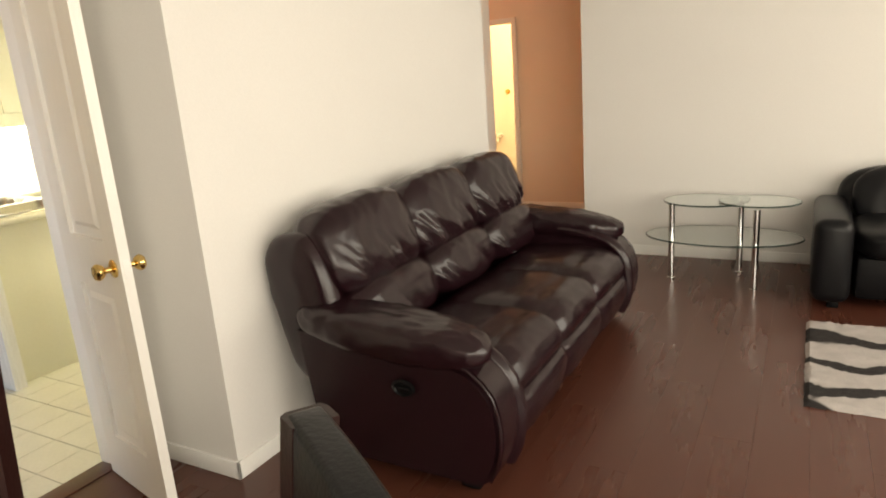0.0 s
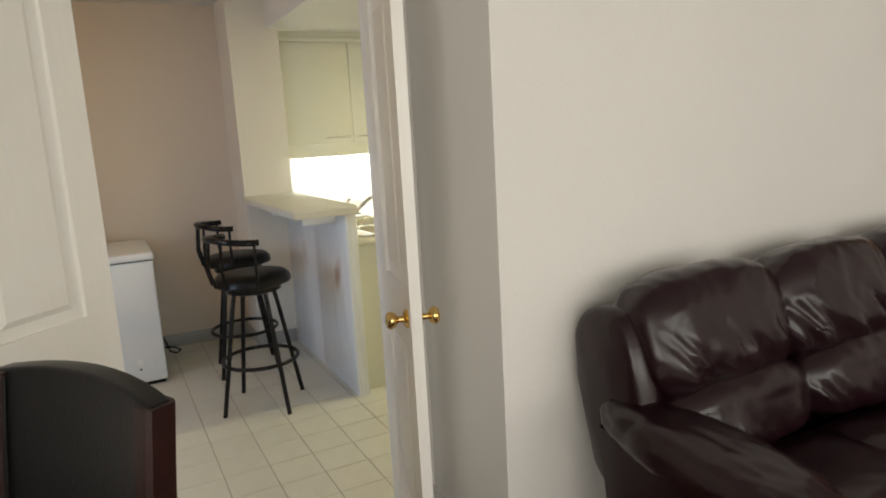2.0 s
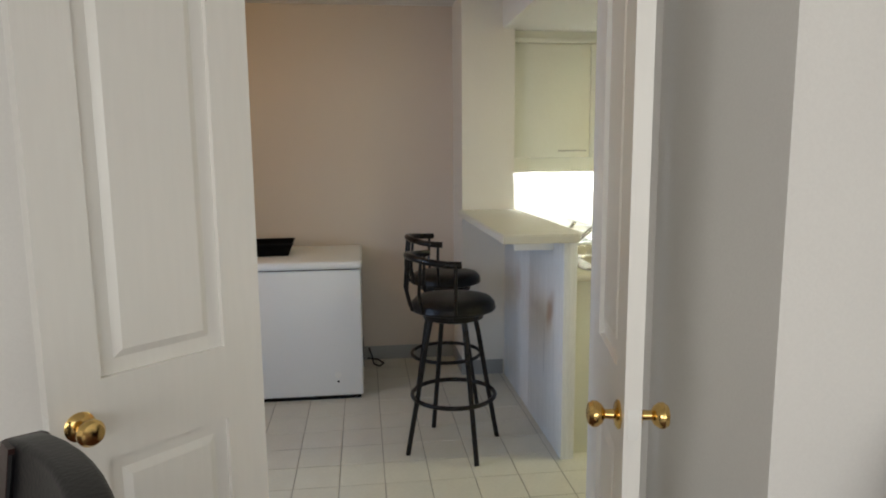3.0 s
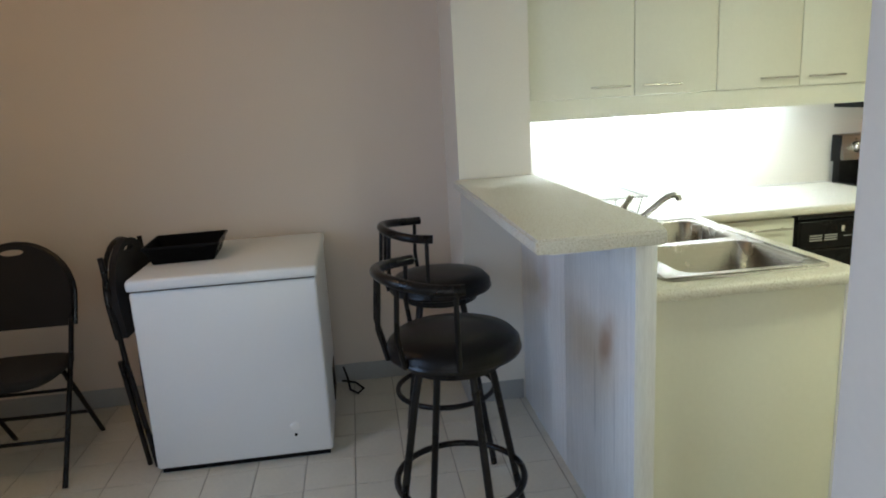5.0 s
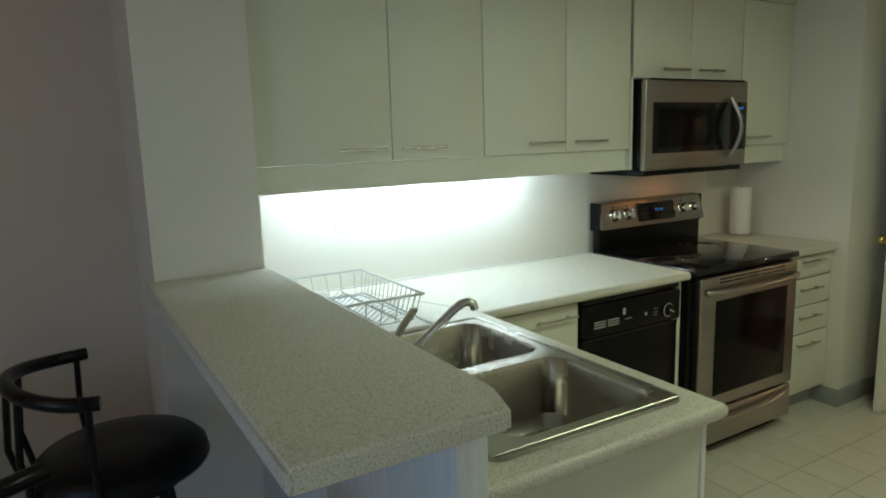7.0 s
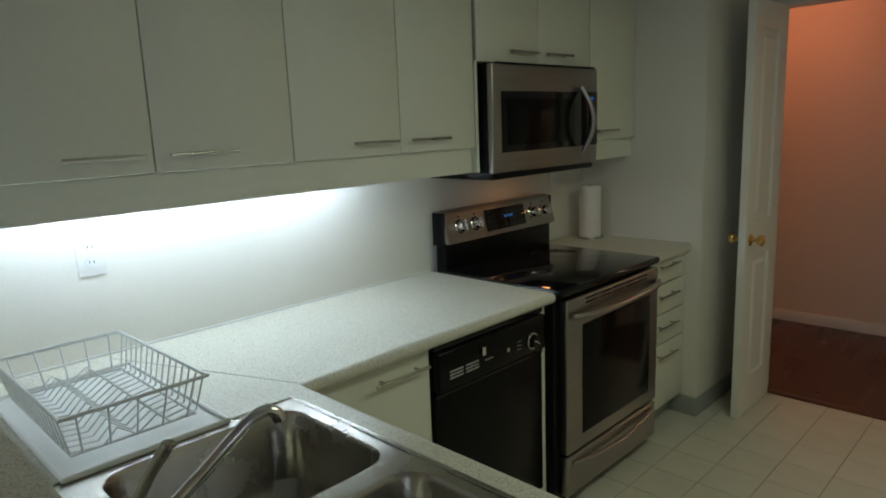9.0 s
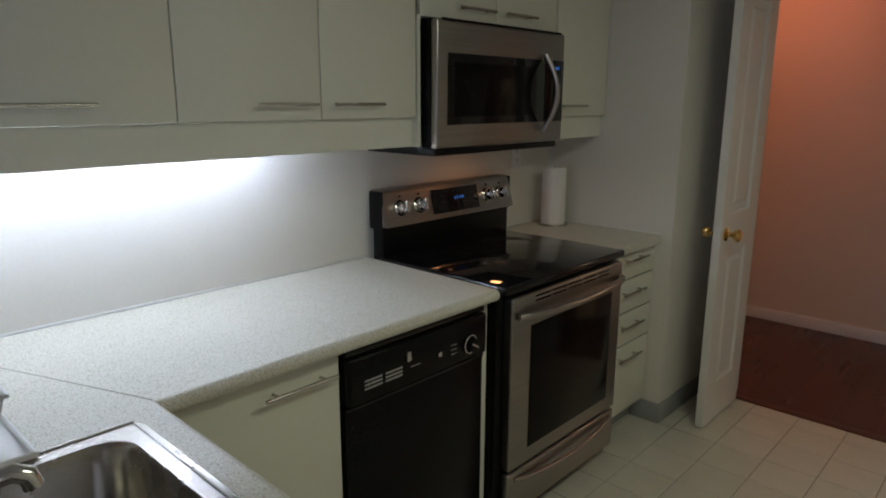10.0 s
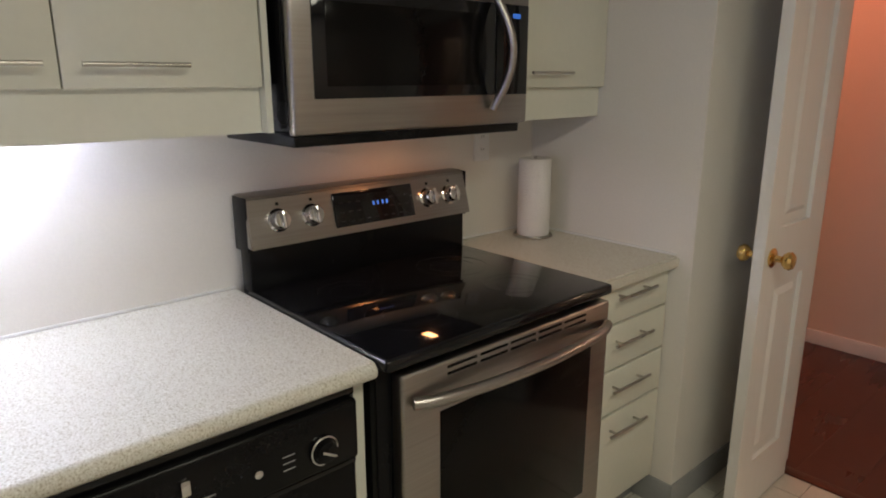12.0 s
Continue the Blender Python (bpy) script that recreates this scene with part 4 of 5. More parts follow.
def stove():
    y0, y1 = 3.636, 4.402
    w = y1 - y0
    c = thing("stove", pose(-5.20, y0, 0), "stainless electric range with black glass cooktop", "stove")
    d = 0.60                                       # body depth, front at x = d
    part("body", box(B(), (0.0, 0.004, 0.06), (d, w - 0.004, 0.885), 0.004), M["black"], c)
    for y in (0.05, w - 0.05):
        for x in (0.06, d - 0.08):
            part("foot", lathe(B(), [(0.02, 0), (0.02, 0.06)], 12, Matrix.Translation((x, y, 0))), M["black"], c)
    part("cooktop", box(B(), (0.03, 0, 0.885), (d + 0.045, w, 0.915), 0.010, 3), M["blackglass"], c, "glossy black glass cooktop")
    for x, y, r in ((0.22, 0.20, 0.085), (0.22, 0.56, 0.105), (0.46, 0.21, 0.11), (0.46, 0.57, 0.085)):
        bm = B()
        for rr in (r, r * 0.62):
            tube(bm, arc((x, y), rr, 0, 354, 59, 0.9144), 0.0009, 4, True)
        part("burner_ring", bm, M["faint"], c, "faint printed burner ring")
    # backguard: black riser and a tilted stainless panel
    part("riser", box(B(), (0.0, 0.004, 0.88), (0.055, w - 0.004, 1.06), 0.006), M["black"], c)
    bm = bmesh.new()
    prof = [(-0.01, 1.03), (0.085, 1.03), (0.050, 1.158), (0.038, 1.166), (-0.01, 1.166)]
    A = [bm.verts.new((x, 0.0, z)) for x, z in prof]
    Z = [bm.verts.new((x, w, z)) for x, z in prof]
    bm.faces.new(A[::-1]), bm.faces.new(Z)
    for k in range(len(prof)):
        bm.faces.new((A[k], A[(k + 1) % 5], Z[(k + 1) % 5], Z[k]))
    bmesh.ops.recalc_face_normals(bm, faces=bm.faces)
    bmesh.ops.bevel(bm, geom=bm.edges[:], offset=0.004, segments=2, affect="EDGES")
    bg = part("backguard", bm, M["steel"], c, "brushed stainless control panel")
    for y in (-0.0015, w - 0.0045):
        part("end_cap", box(B(), (-0.012, y, 1.02), (0.06, y + 0.006, 1.162), 0.002), M["black"], bg)
    tilt = Matrix.Translation((0.0675, 0, 1.096)) @ Matrix.Rotation(radians(-14.2), 4, "Y")
    part("control_glass", box(B(), (0.0, 0.255, -0.047), (0.005, 0.535, 0.050), 0.002, 2, tilt), M["blackglass"], bg)
    for k, y in enumerate((0.365, 0.380, 0.398, 0.413)):
        part("display_digit", box(B(), (0.005, y + 0.02, 0.002), (0.0058, y + 0.027, 0.014), 0, 2, tilt), M["display"], bg, "blue clock digit")
    for r in range(3):
        for q in range(9):
            if 3 <= q <= 5 and r > 0:
                continue
            y = 0.272 + q * 0.029
            part("key_mark", box(B(), (0.005, y, -0.034 + r * 0.026), (0.0058, y + 0.013, -0.030 + r * 0.026), 0, 2, tilt), M["faint"], bg)
    for y in (0.085, 0.185, 0.595, 0.685):
        mm = tilt @ Matrix.Translation((0.0, y, 0.0)) @ Matrix.Rotation(radians(90), 4, "Y")
        kn = part("knob", lathe(B(), [(0.031, 0), (0.031, 0.004), (0.026, 0.007), (0.024, 0.028), (0.021, 0.032)], 28, mm), M["chrome"], bg, "round chrome control knob")
        part("knob_grip", box(B(), (-0.024, -0.0055, 0.026), (0.024, 0.0055, 0.044), 0.003, 2, mm), M["chrome"], kn)
        part("knob_mark", box(B(), (-0.004, -0.004, 0), (0.004, 0.004, 0.0015), 0, 2, tilt @ Matrix.Translation((0, y + 0.004, 0.043)) @ Matrix.Rotation(radians(90), 4, "Y")), M["black"], bg)
    # front: vent strip, oven door with window and bowed handle, drawer
    dr = part("oven_door", box(B(), (d, 0.040, 0.245), (d + 0.040, w - 0.004, 0.868), 0.008, 3), M["steel"], c, "brushed stainless oven door")
    part("oven_window", box(B(), (d + 0.038, 0.143, 0.305), (d + 0.0425, w - 0.083, 0.755), 0.02, 3), M["window"], dr)
    for k in range(5):
        y = 0.165 + k * 0.10
        for z in (0.834, 0.850):
            part("vent_slot", box(B(), (d + 0.038, y, z), (d + 0.0415, y + 0.088, z + 0.006)), M["black"], dr)
    hp = [(d + 0.050 + 0.050 * math.sin(math.pi * k / 20) ** 0.6, 0.062 + (w - 0.085) * k / 20, 0.805) for k in range(21)]
    part("handle", tube(B(), hp, 0.0135, 12), M["steel"], dr, "bowed stainless handle")
    dw = part("drawer", box(B(), (d, 0.040, 0.065), (d + 0.038, w - 0.004, 0.232), 0.010, 3), M["steel"], c, "brushed stainless warming drawer")
    hp = [(d + 0.036 + 0.030 * math.sin(math.pi * k / 20) ** 0.6, 0.075 + (w - 0.115) * k / 20, 0.205 - 0.022 * math.sin(math.pi * k / 20)) for k in range(21)]
    part("handle", tube(B(), hp, 0.010, 10), M["steel"], dw, "bowed stainless handle")
    part("toe_kick", box(B(), (0.1, 0.02, 0.005), (d - 0.03, w - 0.02, 0.065)), M["black"], c)


stove()


def dishwasher():
    y0, y1 = 3.030, 3.600
    w = y1 - y0
    c = thing("dishwasher", pose(-5.20, y0, 0), "black built-in dishwasher with a round dial", "dishwasher")
    d = FRONT + 5.20
    part("body", box(B(), (0.02, 0.003, 0.09), (d - 0.02, w - 0.003, 0.86)), M["black"], c, smooth=False)
    part("door", box(B(), (d - 0.02, 0.004, 0.13), (d + 0.012, w - 0.004, 0.69), 0.006), M["black"], c)
    part("door_trim", box(B(), (d + 0.011, 0.006, 0.685), (d + 0.016, w - 0.006, 0.695), 0.001), M["blackglass"], c)
    cp = part("control_panel", box(B(), (d - 0.02, 0.004, 0.70), (d + 0.028, w - 0.004, 0.835), 0.010, 3), M["black"], c)
    part("panel_lip", box(B(), (d - 0.015, 0.004, 0.838), (d + 0.016, w - 0.004, 0.862), 0.004), M["blackglass"], c)
    mm = Matrix.Translation((d + 0.028, 0.482, 0.752)) @ Matrix.Rotation(radians(90), 4, "Y")
    dl = part("dial", lathe(B(), [(0.030, 0), (0.030, 0.004), (0.024, 0.006), (0.022, 0.018), (0.018, 0.020)], 28, mm), M["black"], cp)
    part("dial_ring", tube(B(), [mm @ Vector(p) for p in arc((0, 0), 0.028, 0, 354, 47, 0.005)], 0.003, 6, True), M["chrome"], dl, "chrome dial ring")
    part("dial_grip", box(B(), (-0.018, -0.003, 0.018), (0.018, 0.003, 0.026), 0.002, 2, mm @ Matrix.Rotation(radians(60), 4, "Z")), M["chrome"], dl)
    part("latch", box(B(), (d + 0.026, 0.205, 0.775), (d + 0.038, 0.222, 0.805), 0.004), M["chrome"], cp, "small latch button")
    part("button", lathe(B(), [(0.008, 0), (0.008, 0.004), (0.005, 0.005)], 14, Matrix.Translation((d + 0.028, 0.345, 0.757)) @ Matrix.Rotation(radians(90), 4, "Y")), M["chrome"], cp)
    for r in range(3):
        part("print_bar", box(B(), (d + 0.028, 0.395, 0.740 + r * 0.014), (d + 0.0286, 0.420, 0.742 + r * 0.014)), M["ink"], cp)
        for q in range(2):
            part("print_bar", box(B(), (d + 0.028, 0.055 + q * 0.075, 0.738 + r * 0.011), (d + 0.0286, 0.118 + q * 0.075, 0.744 + r * 0.011)), M["ink"], cp)
    part("print_bar", box(B(), (d + 0.028, 0.225, 0.752), (d + 0.0286, 0.265, 0.755)), M["ink"], cp)
    part("kick_plate", box(B(), (d - 0.06, 0.004, 0.03), (d - 0.04, w - 0.004, 0.125), 0.003), M["black"], c)


dishwasher()


def base_cabinet(y0, y1, fronts, label):
    c = thing("base_cabinet", pose(WALLX, y0, 0), label, "cabinet", "base cabinets")
    w, d = y1 - y0, FRONT - WALLX
    part("body", box(B(), (0.002, 0.001, 0.10), (d - 0.02, w - 0.001, 0.862)), M["cab"], c, smooth=False)
    part("toe_kick", box(B(), (0.002, 0.001, 0), (d - 0.07, w - 0.001, 0.10)), M["vinyl"], c)
    for z0, z1, hy, down in fronts:
        dr = part("drawer" if z1 - z0 < 0.4 else "door", box(B(), (d - 0.018, 0.003, z0 + 0.002), (d, w - 0.003, z1 - 0.002), 0.0025), M["cab"], c)
        bar_handle(dr, (d, hy[0], z1 - down), (d, hy[1], z1 - down))
    return c


base_cabinet(2.53, 3.026, [(0.11, 0.852, (0.26, 0.47), 0.045)], "cream base cabinet with flat door")
base_cabinet(4.408, 4.828, [(0.742, 0.858, (0.107, 0.307), 0.028), (0.592, 0.738, (0.107, 0.307), 0.055), (0.442, 0.588, (0.107, 0.307), 0.056), (0.11, 0.438, (0.107, 0.307), 0.056)], "cream base cabinet with four drawers")
solid("trim_dishwasher_panel", (-5.20, 3.603, 0), (FRONT, 3.628, 0.864), M["cab"], "thin cream end panel beside the dishwasher", "panel")

# breakfast bar and peninsula
kw = thing("bar_wall", pose(0, 0, 0), "whitewashed panelled half wall under the breakfast bar", "half wall")
kw["kind"] = "structure"
part("core", box(B(), (-4.87, 1.806, 0), (-3.585, 1.858, 1.064), 0.002), M["trim"], kw)
xs = [-4.862, -4.22, -3.583]
for a, b in zip(xs, xs[1:]):
    part("panel", box(B(), (a + 0.001, 1.798, 0.0), (b - 0.001, 1.806, 1.062), 0.0015), M["panel"], kw)
part("end_strip", box(B(), (-3.585, 1.797, 0.0), (-3.577, 1.861, 1.063), 0.002), M["panel"], kw)
for x in (-3.75, -4.45):
    part("bracket", box(B(), (x - 0.012, 1.60, 1.0), (x + 0.012, 1.797, 1.063), 0.006), M["plastic"], kw)


def slab(name, outline, z0, z1, label):
    bm = bmesh.new()
    f = bm.faces.new([bm.verts.new((x, y, z0)) for x, y in outline])
    r = bmesh.ops.extrude_face_region(bm, geom=[f])
    bmesh.ops.translate(bm, verts=[v for v in r["geom"] if isinstance(v, bmesh.types.BMVert)], vec=(0, 0, z1 - z0))
    bmesh.ops.recalc_face_normals(bm, faces=bm.faces)
    bmesh.ops.bevel(bm, geom=[e for e in bm.edges if len({round(v.co.z, 4) for v in e.verts}) == 1], offset=0.006, segments=3, affect="EDGES")
    ob = thing(name, pose(0, 0, 0), label, "worktop")
    part("top", bm, M["counter"], ob)
    return ob


slab("breakfast_bar", [(-4.869, 1.492), (-3.49, 1.492), (-3.49, 1.845), (-3.577, 1.875), (-4.869, 1.875)], 1.066, 1.106, "speckled cream laminate breakfast bar top")
for a, b in (((-4.86, 1.4908, 1.072), (-3.497, 1.4922, 1.100)), ((-3.4902, 1.499, 1.072), (-3.4888, 1.838, 1.100))):
    part("edge_band", box(B(), a, b), M["counter"], bpy.data.objects["breakfast_bar"], smooth=False)
SX0, SX1, SY0, SY1 = -4.53, -3.67, 1.93, 2.475        # sink rim
# worktop pieces round the sink's cut-out, one mesh
bm = bmesh.new()
for a, b in (((WALLX + 0.001, 1.862), (SX0 + 0.02, 2.525)), ((SX0 + 0.02, 1.862), (SX1 - 0.02, SY0 + 0.02)), ((SX0 + 0.02, SY1 - 0.02), (SX1 - 0.02, 2.525)), ((SX1 - 0.02, 1.862), (-3.615, 2.525)), ((WALLX + 0.001, 2.525), (-4.60, 3.632))):
    box(bm, (*a, 0.866), (*b, 0.905))
bmesh.ops.remove_doubles(bm, verts=bm.verts, dist=0.0005)
wt = thing("worktop", pose(0, 0, 0), "speckled cream laminate worktop running into the peninsula", "worktop")
part("top", bm, M["counter"], wt, smooth=False)
part("nosing", tube(B(), [(-4.60, 2.525, 0.8855), (-4.60, 3.632, 0.8855)], 0.0195, 12, False), M["counter"], wt)
part("nosing", tube(B(), [(-3.615, 1.864, 0.8855), (-3.615, 2.525, 0.8855), (-4.60, 2.525, 0.8855)], 0.0195, 12, False), M["counter"], wt)
part("joint", box(B(), (-0.003, 0, 0), (0.0, 0.62, 0.0006), 0, 2, Matrix.Translation((-4.60, 2.535, 0.9052)) @ Matrix.Rotation(radians(112), 4, "Z")), M["grout"], wt, "thin dark mitre joint")
part("back_seal", box(B(), (WALLX, 1.87, 0.905), (WALLX + 0.006, 3.632, 0.913), 0.002), M["plastic"], wt)
w2 = slab("worktop", [(WALLX + 0.001, 4.406), (-4.60, 4.406), (-4.60, 4.829), (WALLX + 0.001, 4.829)], 0.866, 0.905, "short speckled cream laminate worktop beside the stove")
part("back_seal", box(B(), (WALLX, 4.41, 0.905), (WALLX + 0.006, 4.829, 0.913), 0.002), M["plastic"], w2)
part("back_seal", box(B(), (WALLX + 0.006, 4.822, 0.905), (-4.61, 4.829, 0.913), 0.002), M["plastic"], w2)

pc = thing("peninsula_cabinet", pose(0, 0, 0), "cream peninsula cabinet under the sink", "cabinet")
part("end_panel", box(B(), (-3.655, 1.862, 0), (-3.637, 2.50, 0.865), 0.002), M["cab"], pc)
part("corner_strip", box(B(), (-3.66, 2.49, 0), (-3.634, 2.508, 0.865), 0.003), M["trim"], pc)
part("back_panel", box(B(), (-4.62, 1.862, 0), (-3.655, 1.88, 0.86)), M["cab"], pc)
part("bottom", box(B(), (-4.62, 1.88, 0.1), (-3.655, 2.46, 0.118)), M["cab"], pc)
part("toe_kick", box(B(), (-4.62, 2.42, 0), (-3.66, 2.44, 0.1)), M["vinyl"], pc)
for a, b in ((-4.60, -4.13), (-4.125, -3.665)):
    dd = part("door", box(B(), (a, 2.47, 0.11), (b, 2.488, 0.85), 0.0025), M["cab"], pc)
    bar_handle(dd, (a + 0.14, 2.488, 0.80), (b - 0.14, 2.488, 0.80), (0, 1, 0))


def sink():
    s = thing("sink", pose(0, 0, 0), "stainless double-bowl drop-in sink", "sink")
    z = 0.9055
    bowls = [(SX0 + 0.045, -4.125), (-4.075, SX1 - 0.045)]
    by0, by1 = SY0 + 0.085, SY1 - 0.04

    def rr(x0, x1, y0, y1, r, zz, bm, n=6):
        vs = []
        for cx, cy, a0 in ((x1 - r, y1 - r, 0), (x0 + r, y1 - r, 90), (x0 + r, y0 + r, 180), (x1 - r, y0 + r, 270)):
            for k in range(n + 1):
                a = radians(a0 + 90 * k / n)
                vs.append(bm.verts.new((cx + r * math.cos(a), cy + r * math.sin(a), zz)))
        return vs

    def loop(bm, A, C):
        for k in range(len(A)):
            bm.faces.new((A[k], A[(k + 1) % len(A)], C[(k + 1) % len(A)], C[k]))
    # deck with two openings
    bm = bmesh.new()
    es = []
    outer = rr(SX0, SX1, SY0, SY1, 0.04, z + 0.006, bm)
    es += [bm.edges.new((outer[k], outer[(k + 1) % len(outer)])) for k in range(len(outer))]
    for x0, x1 in bowls:
        h = rr(x0, x1, by0, by1, 0.06, z + 0.006, bm)
        es += [bm.edges.new((h[k], h[(k + 1) % len(h)])) for k in range(len(h))]
    bmesh.ops.triangle_fill(bm, edges=es, use_beauty=True)
    skirt = rr(SX0 - 0.004, SX1 + 0.004, SY0 - 0.004, SY1 + 0.004, 0.044, z + 0.0005, bm)
    loop(bm, outer, skirt)
    bmesh.ops.recalc_face_normals(bm, faces=bm.faces)
    for f in bm.faces:
        if f.normal.z < -0.3:
            f.normal_flip()
    part("deck", bm, M["sinksteel"], s)
    ridge = B()
    tube(ridge, [(v[0], v[1], z + 0.0065) for v in ((SX0 + 0.012, SY0 + 0.012), (SX1 - 0.012, SY0 + 0.012), (SX1 - 0.012, SY1 - 0.012), (SX0 + 0.012, SY1 - 0.012))], 0.0028, 8, True)
    part("rim", ridge, M["sinksteel"], s)
    for x0, x1 in bowls:
        bm = bmesh.new()
        R = [rr(x0, x1, by0, by1, 0.06, z + 0.006, bm), rr(x0 + 0.006, x1 - 0.006, by0 + 0.006, by1 - 0.006, 0.058, z - 0.006, bm), rr(x0 + 0.014, x1 - 0.014, by0 + 0.014, by1 - 0.014, 0.055, z - 0.15, bm), rr(x0 + 0.04, x1 - 0.04, by0 + 0.04, by1 - 0.04, 0.05, z - 0.18, bm)]
        for A, C in zip(R, R[1:]):
            loop(bm, C, A)
        bm.faces.new(R[-1])
        bmesh.ops.recalc_face_normals(bm, faces=bm.faces)
        bmesh.ops.reverse_faces(bm, faces=bm.faces)
        bw = part("bowl", bm, M["sinksteel"], s)
        part("drain", lathe(B(), [(0.042, 0), (0.042, 0.003), (0.032, 0.004), (0.03, 0.001)], 28, Matrix.Translation(((x0 + x1) / 2, (by0 + by1) / 2, z - 0.180))), M["chrome"], bw, "round drain strainer")


sink()


def faucet():
    f = thing("faucet", pose(-4.20, 1.972, 0.912), "chrome kitchen faucet with swivel spout and lever", "faucet")
    part("base_plate", box(B(), (-0.10, -0.026, 0), (0.10, 0.026, 0.012), 0.006, 3), M["chrome"], f)
    part("collar", lathe(B(), [(0.028, 0.01), (0.026, 0.025), (0.020, 0.04), (0.018, 0.05)], 24), M["chrome"], f)
    sp = [(0.0, 0.0, 0.02), (0.006, 0.035, 0.032), (0.016, 0.085, 0.068), (0.030, 0.14, 0.115), (0.042, 0.185, 0.155), (0.047, 0.205, 0.168), (0.052, 0.222, 0.172), (0.056, 0.236, 0.164), (0.057, 0.240, 0.150)]
    part("spout", tube(B(), sp, 0.0115, 14), M["chrome"], f)
    part("lever", tube(B(), [(0, 0, 0.045), (0.008, 0.012, 0.075), (0.03, 0.035, 0.13), (0.055, 0.06, 0.18)], 0.011, 12, False, 0.6), M["bar"], f, "dark chrome lever")


faucet()


def dish_rack():
    r = thing("dish_rack", pose(-4.795, 2.135, 0.906, 0, 0, 0), "white wire dish rack on a white drip tray", "dish rack")
    X, Y = 0.25, 0.145
    bm = bmesh.new()
    box(bm, (-X - 0.02, -Y - 0.015, 0), (X + 0.035, Y + 0.02, 0.008), 0.003)
    part("drip_tray", bm, M["plastic"], r)
    part("tray_lip", tube(B(), [(-X - 0.02, -Y - 0.015, 0.012), (X + 0.035, -Y - 0.015, 0.012), (X + 0.035, Y + 0.02, 0.012), (-X - 0.02, Y + 0.02, 0.012)], 0.006, 8, True), M["plastic"], r)
    for z, k in ((0.112, 1.0), (0.022, 0.86)):
        part("rim_wire", tube(B(), [(-X * k, -Y * k, z), (X * k, -Y * k, z), (X * k, Y * k, z), (-X * k, Y * k, z)], 0.0042 if z > 0.1 else 0.003, 8, True), M["wire"], r)
    for k in range(15):
        x = -X * 0.93 + 1.86 * X * k / 14
        pts = [(x, -Y, 0.112), (x * 0.93, -Y * 0.88, 0.03), (x * 0.93, -Y * 0.45, 0.022), (x * 0.93, -Y * 0.25, 0.05), (x * 0.93, 0, 0.022), (x * 0.93, Y * 0.3, 0.05), (x * 0.93, Y * 0.5, 0.022), (x * 0.93, Y * 0.88, 0.03), (x, Y, 0.112)]
        part("wire", tube(B(), pts, 0.0022, 6), M["wire"], r)
    for k in range(5):
        y = -Y * 0.8 + 1.6 * Y * k / 4
        for sx in (-1, 1):
            part("end_wire", tube(B(), [(sx * X, y, 0.112), (sx * X * 0.87, y * 0.9, 0.022)], 0.0022, 6), M["wire"], r)


dish_rack()


def paper_roll():
    p = thing("paper_towel_roll", pose(-5.10, 4.70, 0.906), "white paper towel roll on a wire stand", "paper towel")
    part("roll", lathe(B(), [(0.018, 0.008), (0.055, 0.008), (0.057, 0.014), (0.057, 0.272), (0.055, 0.278), (0.020, 0.278), (0.019, 0.255)], 40), M["paper"], p)
    part("wire_base", tube(B(), arc((0, 0), 0.068, 0, 350, 35, 0.005), 0.0035, 8, True), M["bar"], p)
    part("core_rod", lathe(B(), [(0.006, 0.0), (0.006, 0.285)], 12), M["bar"], p)


paper_roll()


def outlet(m, label):
    o = thing("wall_outlet", m, label, "outlet", "outlets")
    part("plate", box(B(), (0, -0.037, -0.06), (0.006, 0.037, 0.06), 0.003), M["plastic"], o)
    for z in (-0.022, 0.022):
        k = part("socket", lathe(B(), [(0.017, 0), (0.017, 0.003), (0.015, 0.004)], 20, Matrix.Translation((0.005, 0, z)) @ Matrix.Rotation(radians(90), 4, "Y")), M["plastic"], o)
        for y in (-0.006, 0.006):
            part("slot", box(B(), (0.0088, y - 0.001, z - 0.002), (0.0094, y + 0.001, z + 0.007)), M["black"], k)


outlet(pose(WALLX, 2.29, 1.205), "white double wall outlet on the backsplash")
outlet(pose(WALLX, 4.56, 1.235), "white wall outlet beside the stove")

# bathroom glimpse: paper holder, towel hook, base strip
tp = thing("toilet_paper_holder", pose(-3.75, 8.55, 0.60), "toilet paper roll on the bathroom wall", "toilet paper")
part("roll", lathe(B(), [(0.02, -0.06), (0.055, -0.06), (0.055, 0.06), (0.02, 0.06)], 24, Matrix.Translation((0, -0.07, 0)) @ Matrix.Rotation(radians(90), 4, "Y")), M["paper"], tp)
part("bracket", box(B(), (-0.075, -0.075, 0.02), (0.11, 0.0, 0.06), 0.006), M["plastic"], tp)
hk = thing("towel_hook", pose(-3.54, 8.55, 1.22), "small brass towel hook on the bathroom wall", "hook")
part("plate", lathe(B(), [(0.035, 0), (0.035, 0.006), (0.02, 0.012)], 20, Matrix.Rotation(radians(90), 4, "X")), M["brass"], hk)
part("peg", tube(B(), [(0, -0.01, 0), (0, -0.04, -0.01), (0, -0.06, 0.02)], 0.009, 10), M["brass"], hk)
base("baseboard", (-4.2, 8.542, 0), (-2.0, 8.55, 0.09), M["vinyl"], VB)

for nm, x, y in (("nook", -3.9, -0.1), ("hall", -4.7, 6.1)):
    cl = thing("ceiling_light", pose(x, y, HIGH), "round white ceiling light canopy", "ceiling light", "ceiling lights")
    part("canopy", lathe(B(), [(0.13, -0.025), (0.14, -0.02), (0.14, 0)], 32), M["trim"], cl)


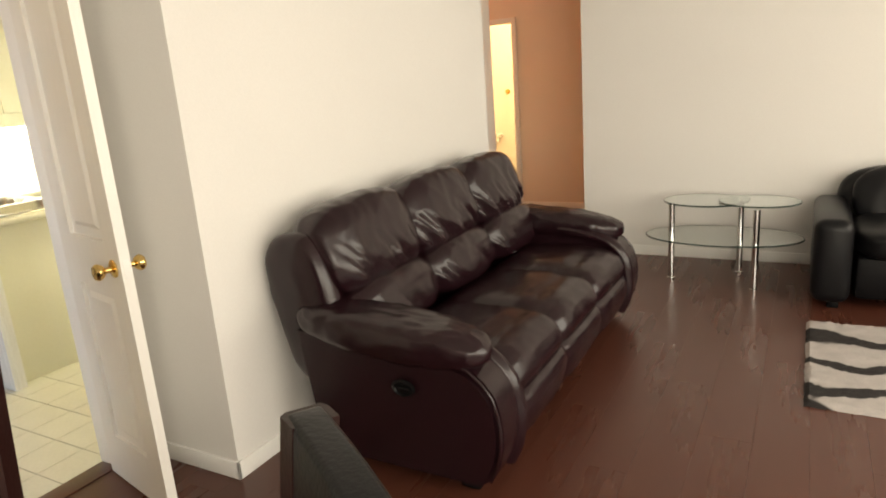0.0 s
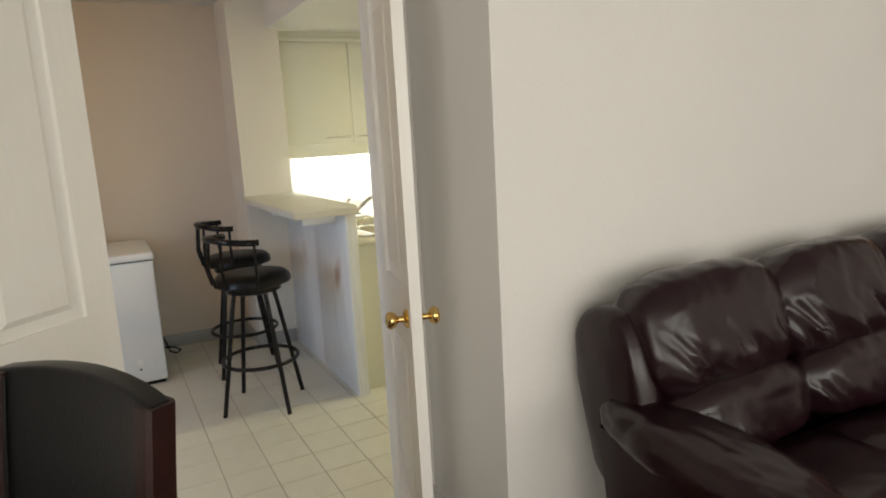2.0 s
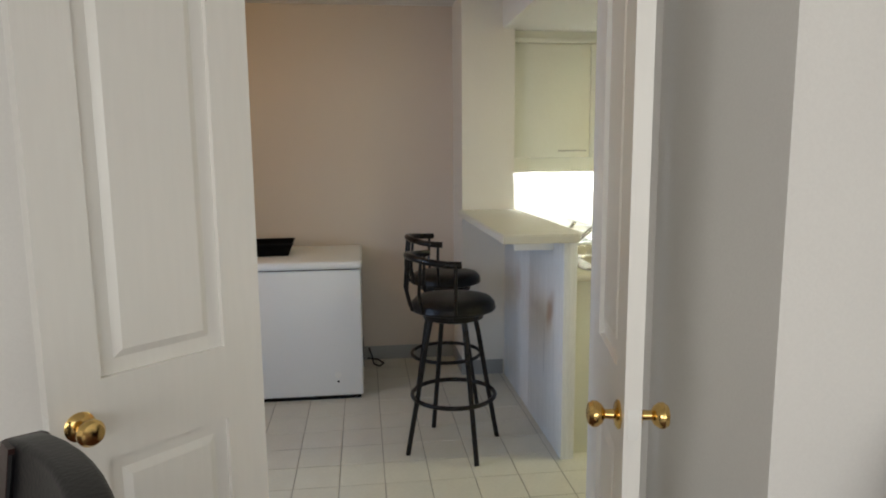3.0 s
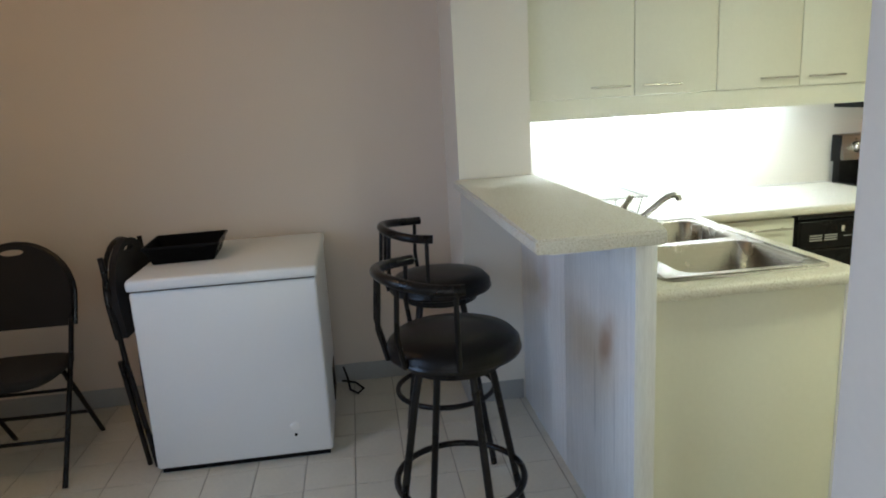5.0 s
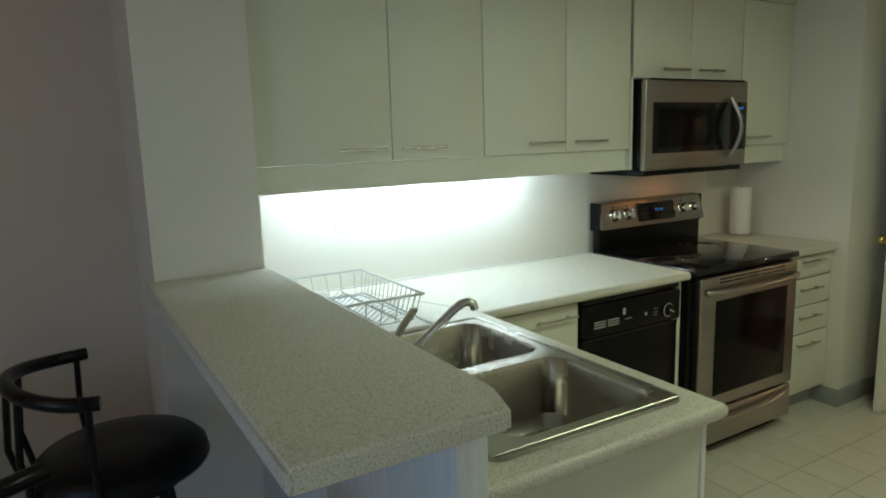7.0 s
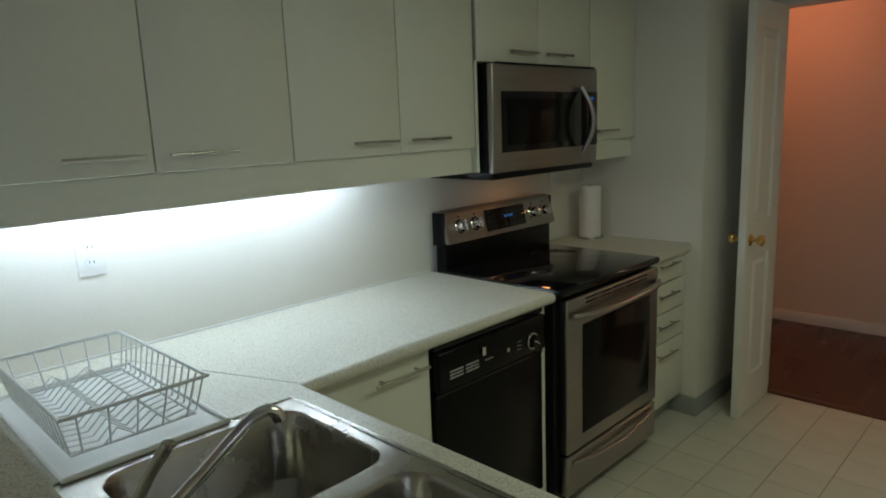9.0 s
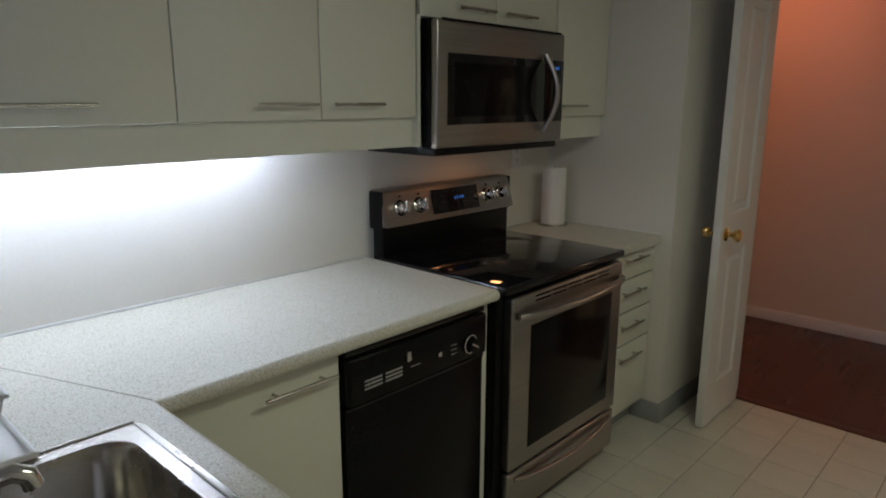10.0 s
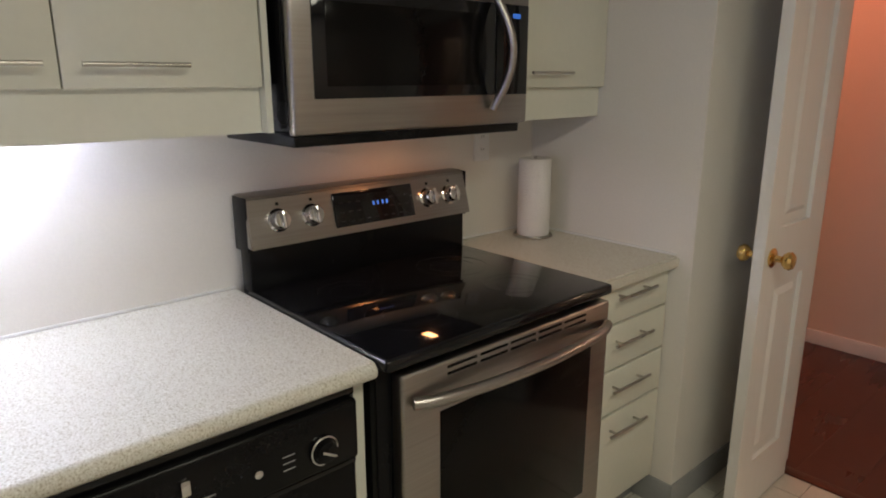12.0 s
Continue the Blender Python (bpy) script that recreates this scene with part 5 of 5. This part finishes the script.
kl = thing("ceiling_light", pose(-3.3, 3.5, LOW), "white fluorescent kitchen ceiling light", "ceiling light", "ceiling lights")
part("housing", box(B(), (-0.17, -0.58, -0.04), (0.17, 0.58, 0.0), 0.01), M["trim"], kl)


# ---- floor pieces ----
def plank_floor():
    fl = solid("floor_living", (-6.7, -1.7, -0.1), (3.3, HALLY + 0.1, -0.006), M["under"], "dark red-brown laminate plank floor", "floor")
    W, L = 0.195, 1.25
    cache = {}
    rest = bmesh.new()

    def clip(x0, x1, y0, y1):
        out = []
        for ax, bx, ay, by in ((-2.36, 3.2, -1.6, 5.22), (-2.36, -1.5, 5.22, 5.40), (-6.6, -1.5, 5.41, 6.8)):
            p, q, u, v = max(x0, ax), min(x1, bx), max(y0, ay), min(y1, by)
            if q - p > 0.004 and v - u > 0.004:
                out.append((p, q, u, v))
        return out
    k = 0
    for i in range(int(10 / W) + 1):
        x0 = -6.7 + i * W
        off = (i * 0.437) % L
        for j in range(-1, 9):
            y0 = -1.7 - off + j * L
            for p, q, u, v in clip(x0 + 0.0003, x0 + W - 0.0003, y0 + 0.0003, y0 + L - 0.0003):
                near = (p + q) / 2 < 1.6 and (u + v) / 2 > -0.6
                if not near:
                    box(rest, (p, u, -0.006), (q, v, 0.0))
                    continue
                key = (round(q - p, 3), round(v - u, 3))
                if key not in cache:
                    w, l = (q - p) / 2, (v - u) / 2
                    cache[key] = mesh_of("plank", box(bmesh.new(), (-w, -l, -0.006), (w, l, 0.0)), M["plank"], False)
                ob = new("plank", cache[key])
                ob.parent = fl
                ob.location = ((p + q) / 2, (u + v) / 2, 0)
    r = part("planks", rest, M["plank"], fl, "dark red-brown laminate planks", smooth=False)
    r["kind"] = "stuff"


plank_floor()


def tile_floor():
    x0, x1, y0, y1 = -5.30, -2.46, -0.96, 5.36
    fl = solid("floor_kitchen", (x0, y0, -0.02), (x1, y1, -0.003), M["grout"], "cream square ceramic tile floor", "floor")
    P, G = 0.2045, 0.0045
    me = mesh_of("tile", box(bmesh.new(), (-P / 2 + G / 2, -P / 2 + G / 2, -0.006), (P / 2 - G / 2, P / 2 - G / 2, 0.0), 0.0015, 1), M["tile"], False)
    rest = bmesh.new()
    ox, oy = -3.463 % P, 0.746 % P
    n = 0
    i0, j0 = math.floor((x0 - ox) / P), math.floor((y0 - oy) / P)
    for i in range(i0, i0 + int((x1 - x0) / P) + 2):
        for j in range(j0, j0 + int((y1 - y0) / P) + 2):
            a, b = ox + i * P, oy + j * P
            p, q, u, v = max(a, x0), min(a + P, x1), max(b, y0), min(b + P, y1)
            if q - p < 0.01 or v - u < 0.01:
                continue
            whole = q - p > P - 1e-4 and v - u > P - 1e-4
            cx, cy = (p + q) / 2, (u + v) / 2
            seen = (cy < 1.8 and 0.2 < cy and cx > -4.9) or (cy > 2.5 and cx > -4.62)
            if whole and seen and n < 300:
                ob = new("tile", me)
                ob.parent = fl
                ob.location = (cx, cy, 0)
                n += 1
            else:
                box(rest, (p + G / 2, u + G / 2, -0.006), (q - G / 2, v - G / 2, 0.0))
    r = part("tiles", rest, M["tile"], fl, "cream ceramic tiles", smooth=False)
    r["kind"] = "stuff"


tile_floor()
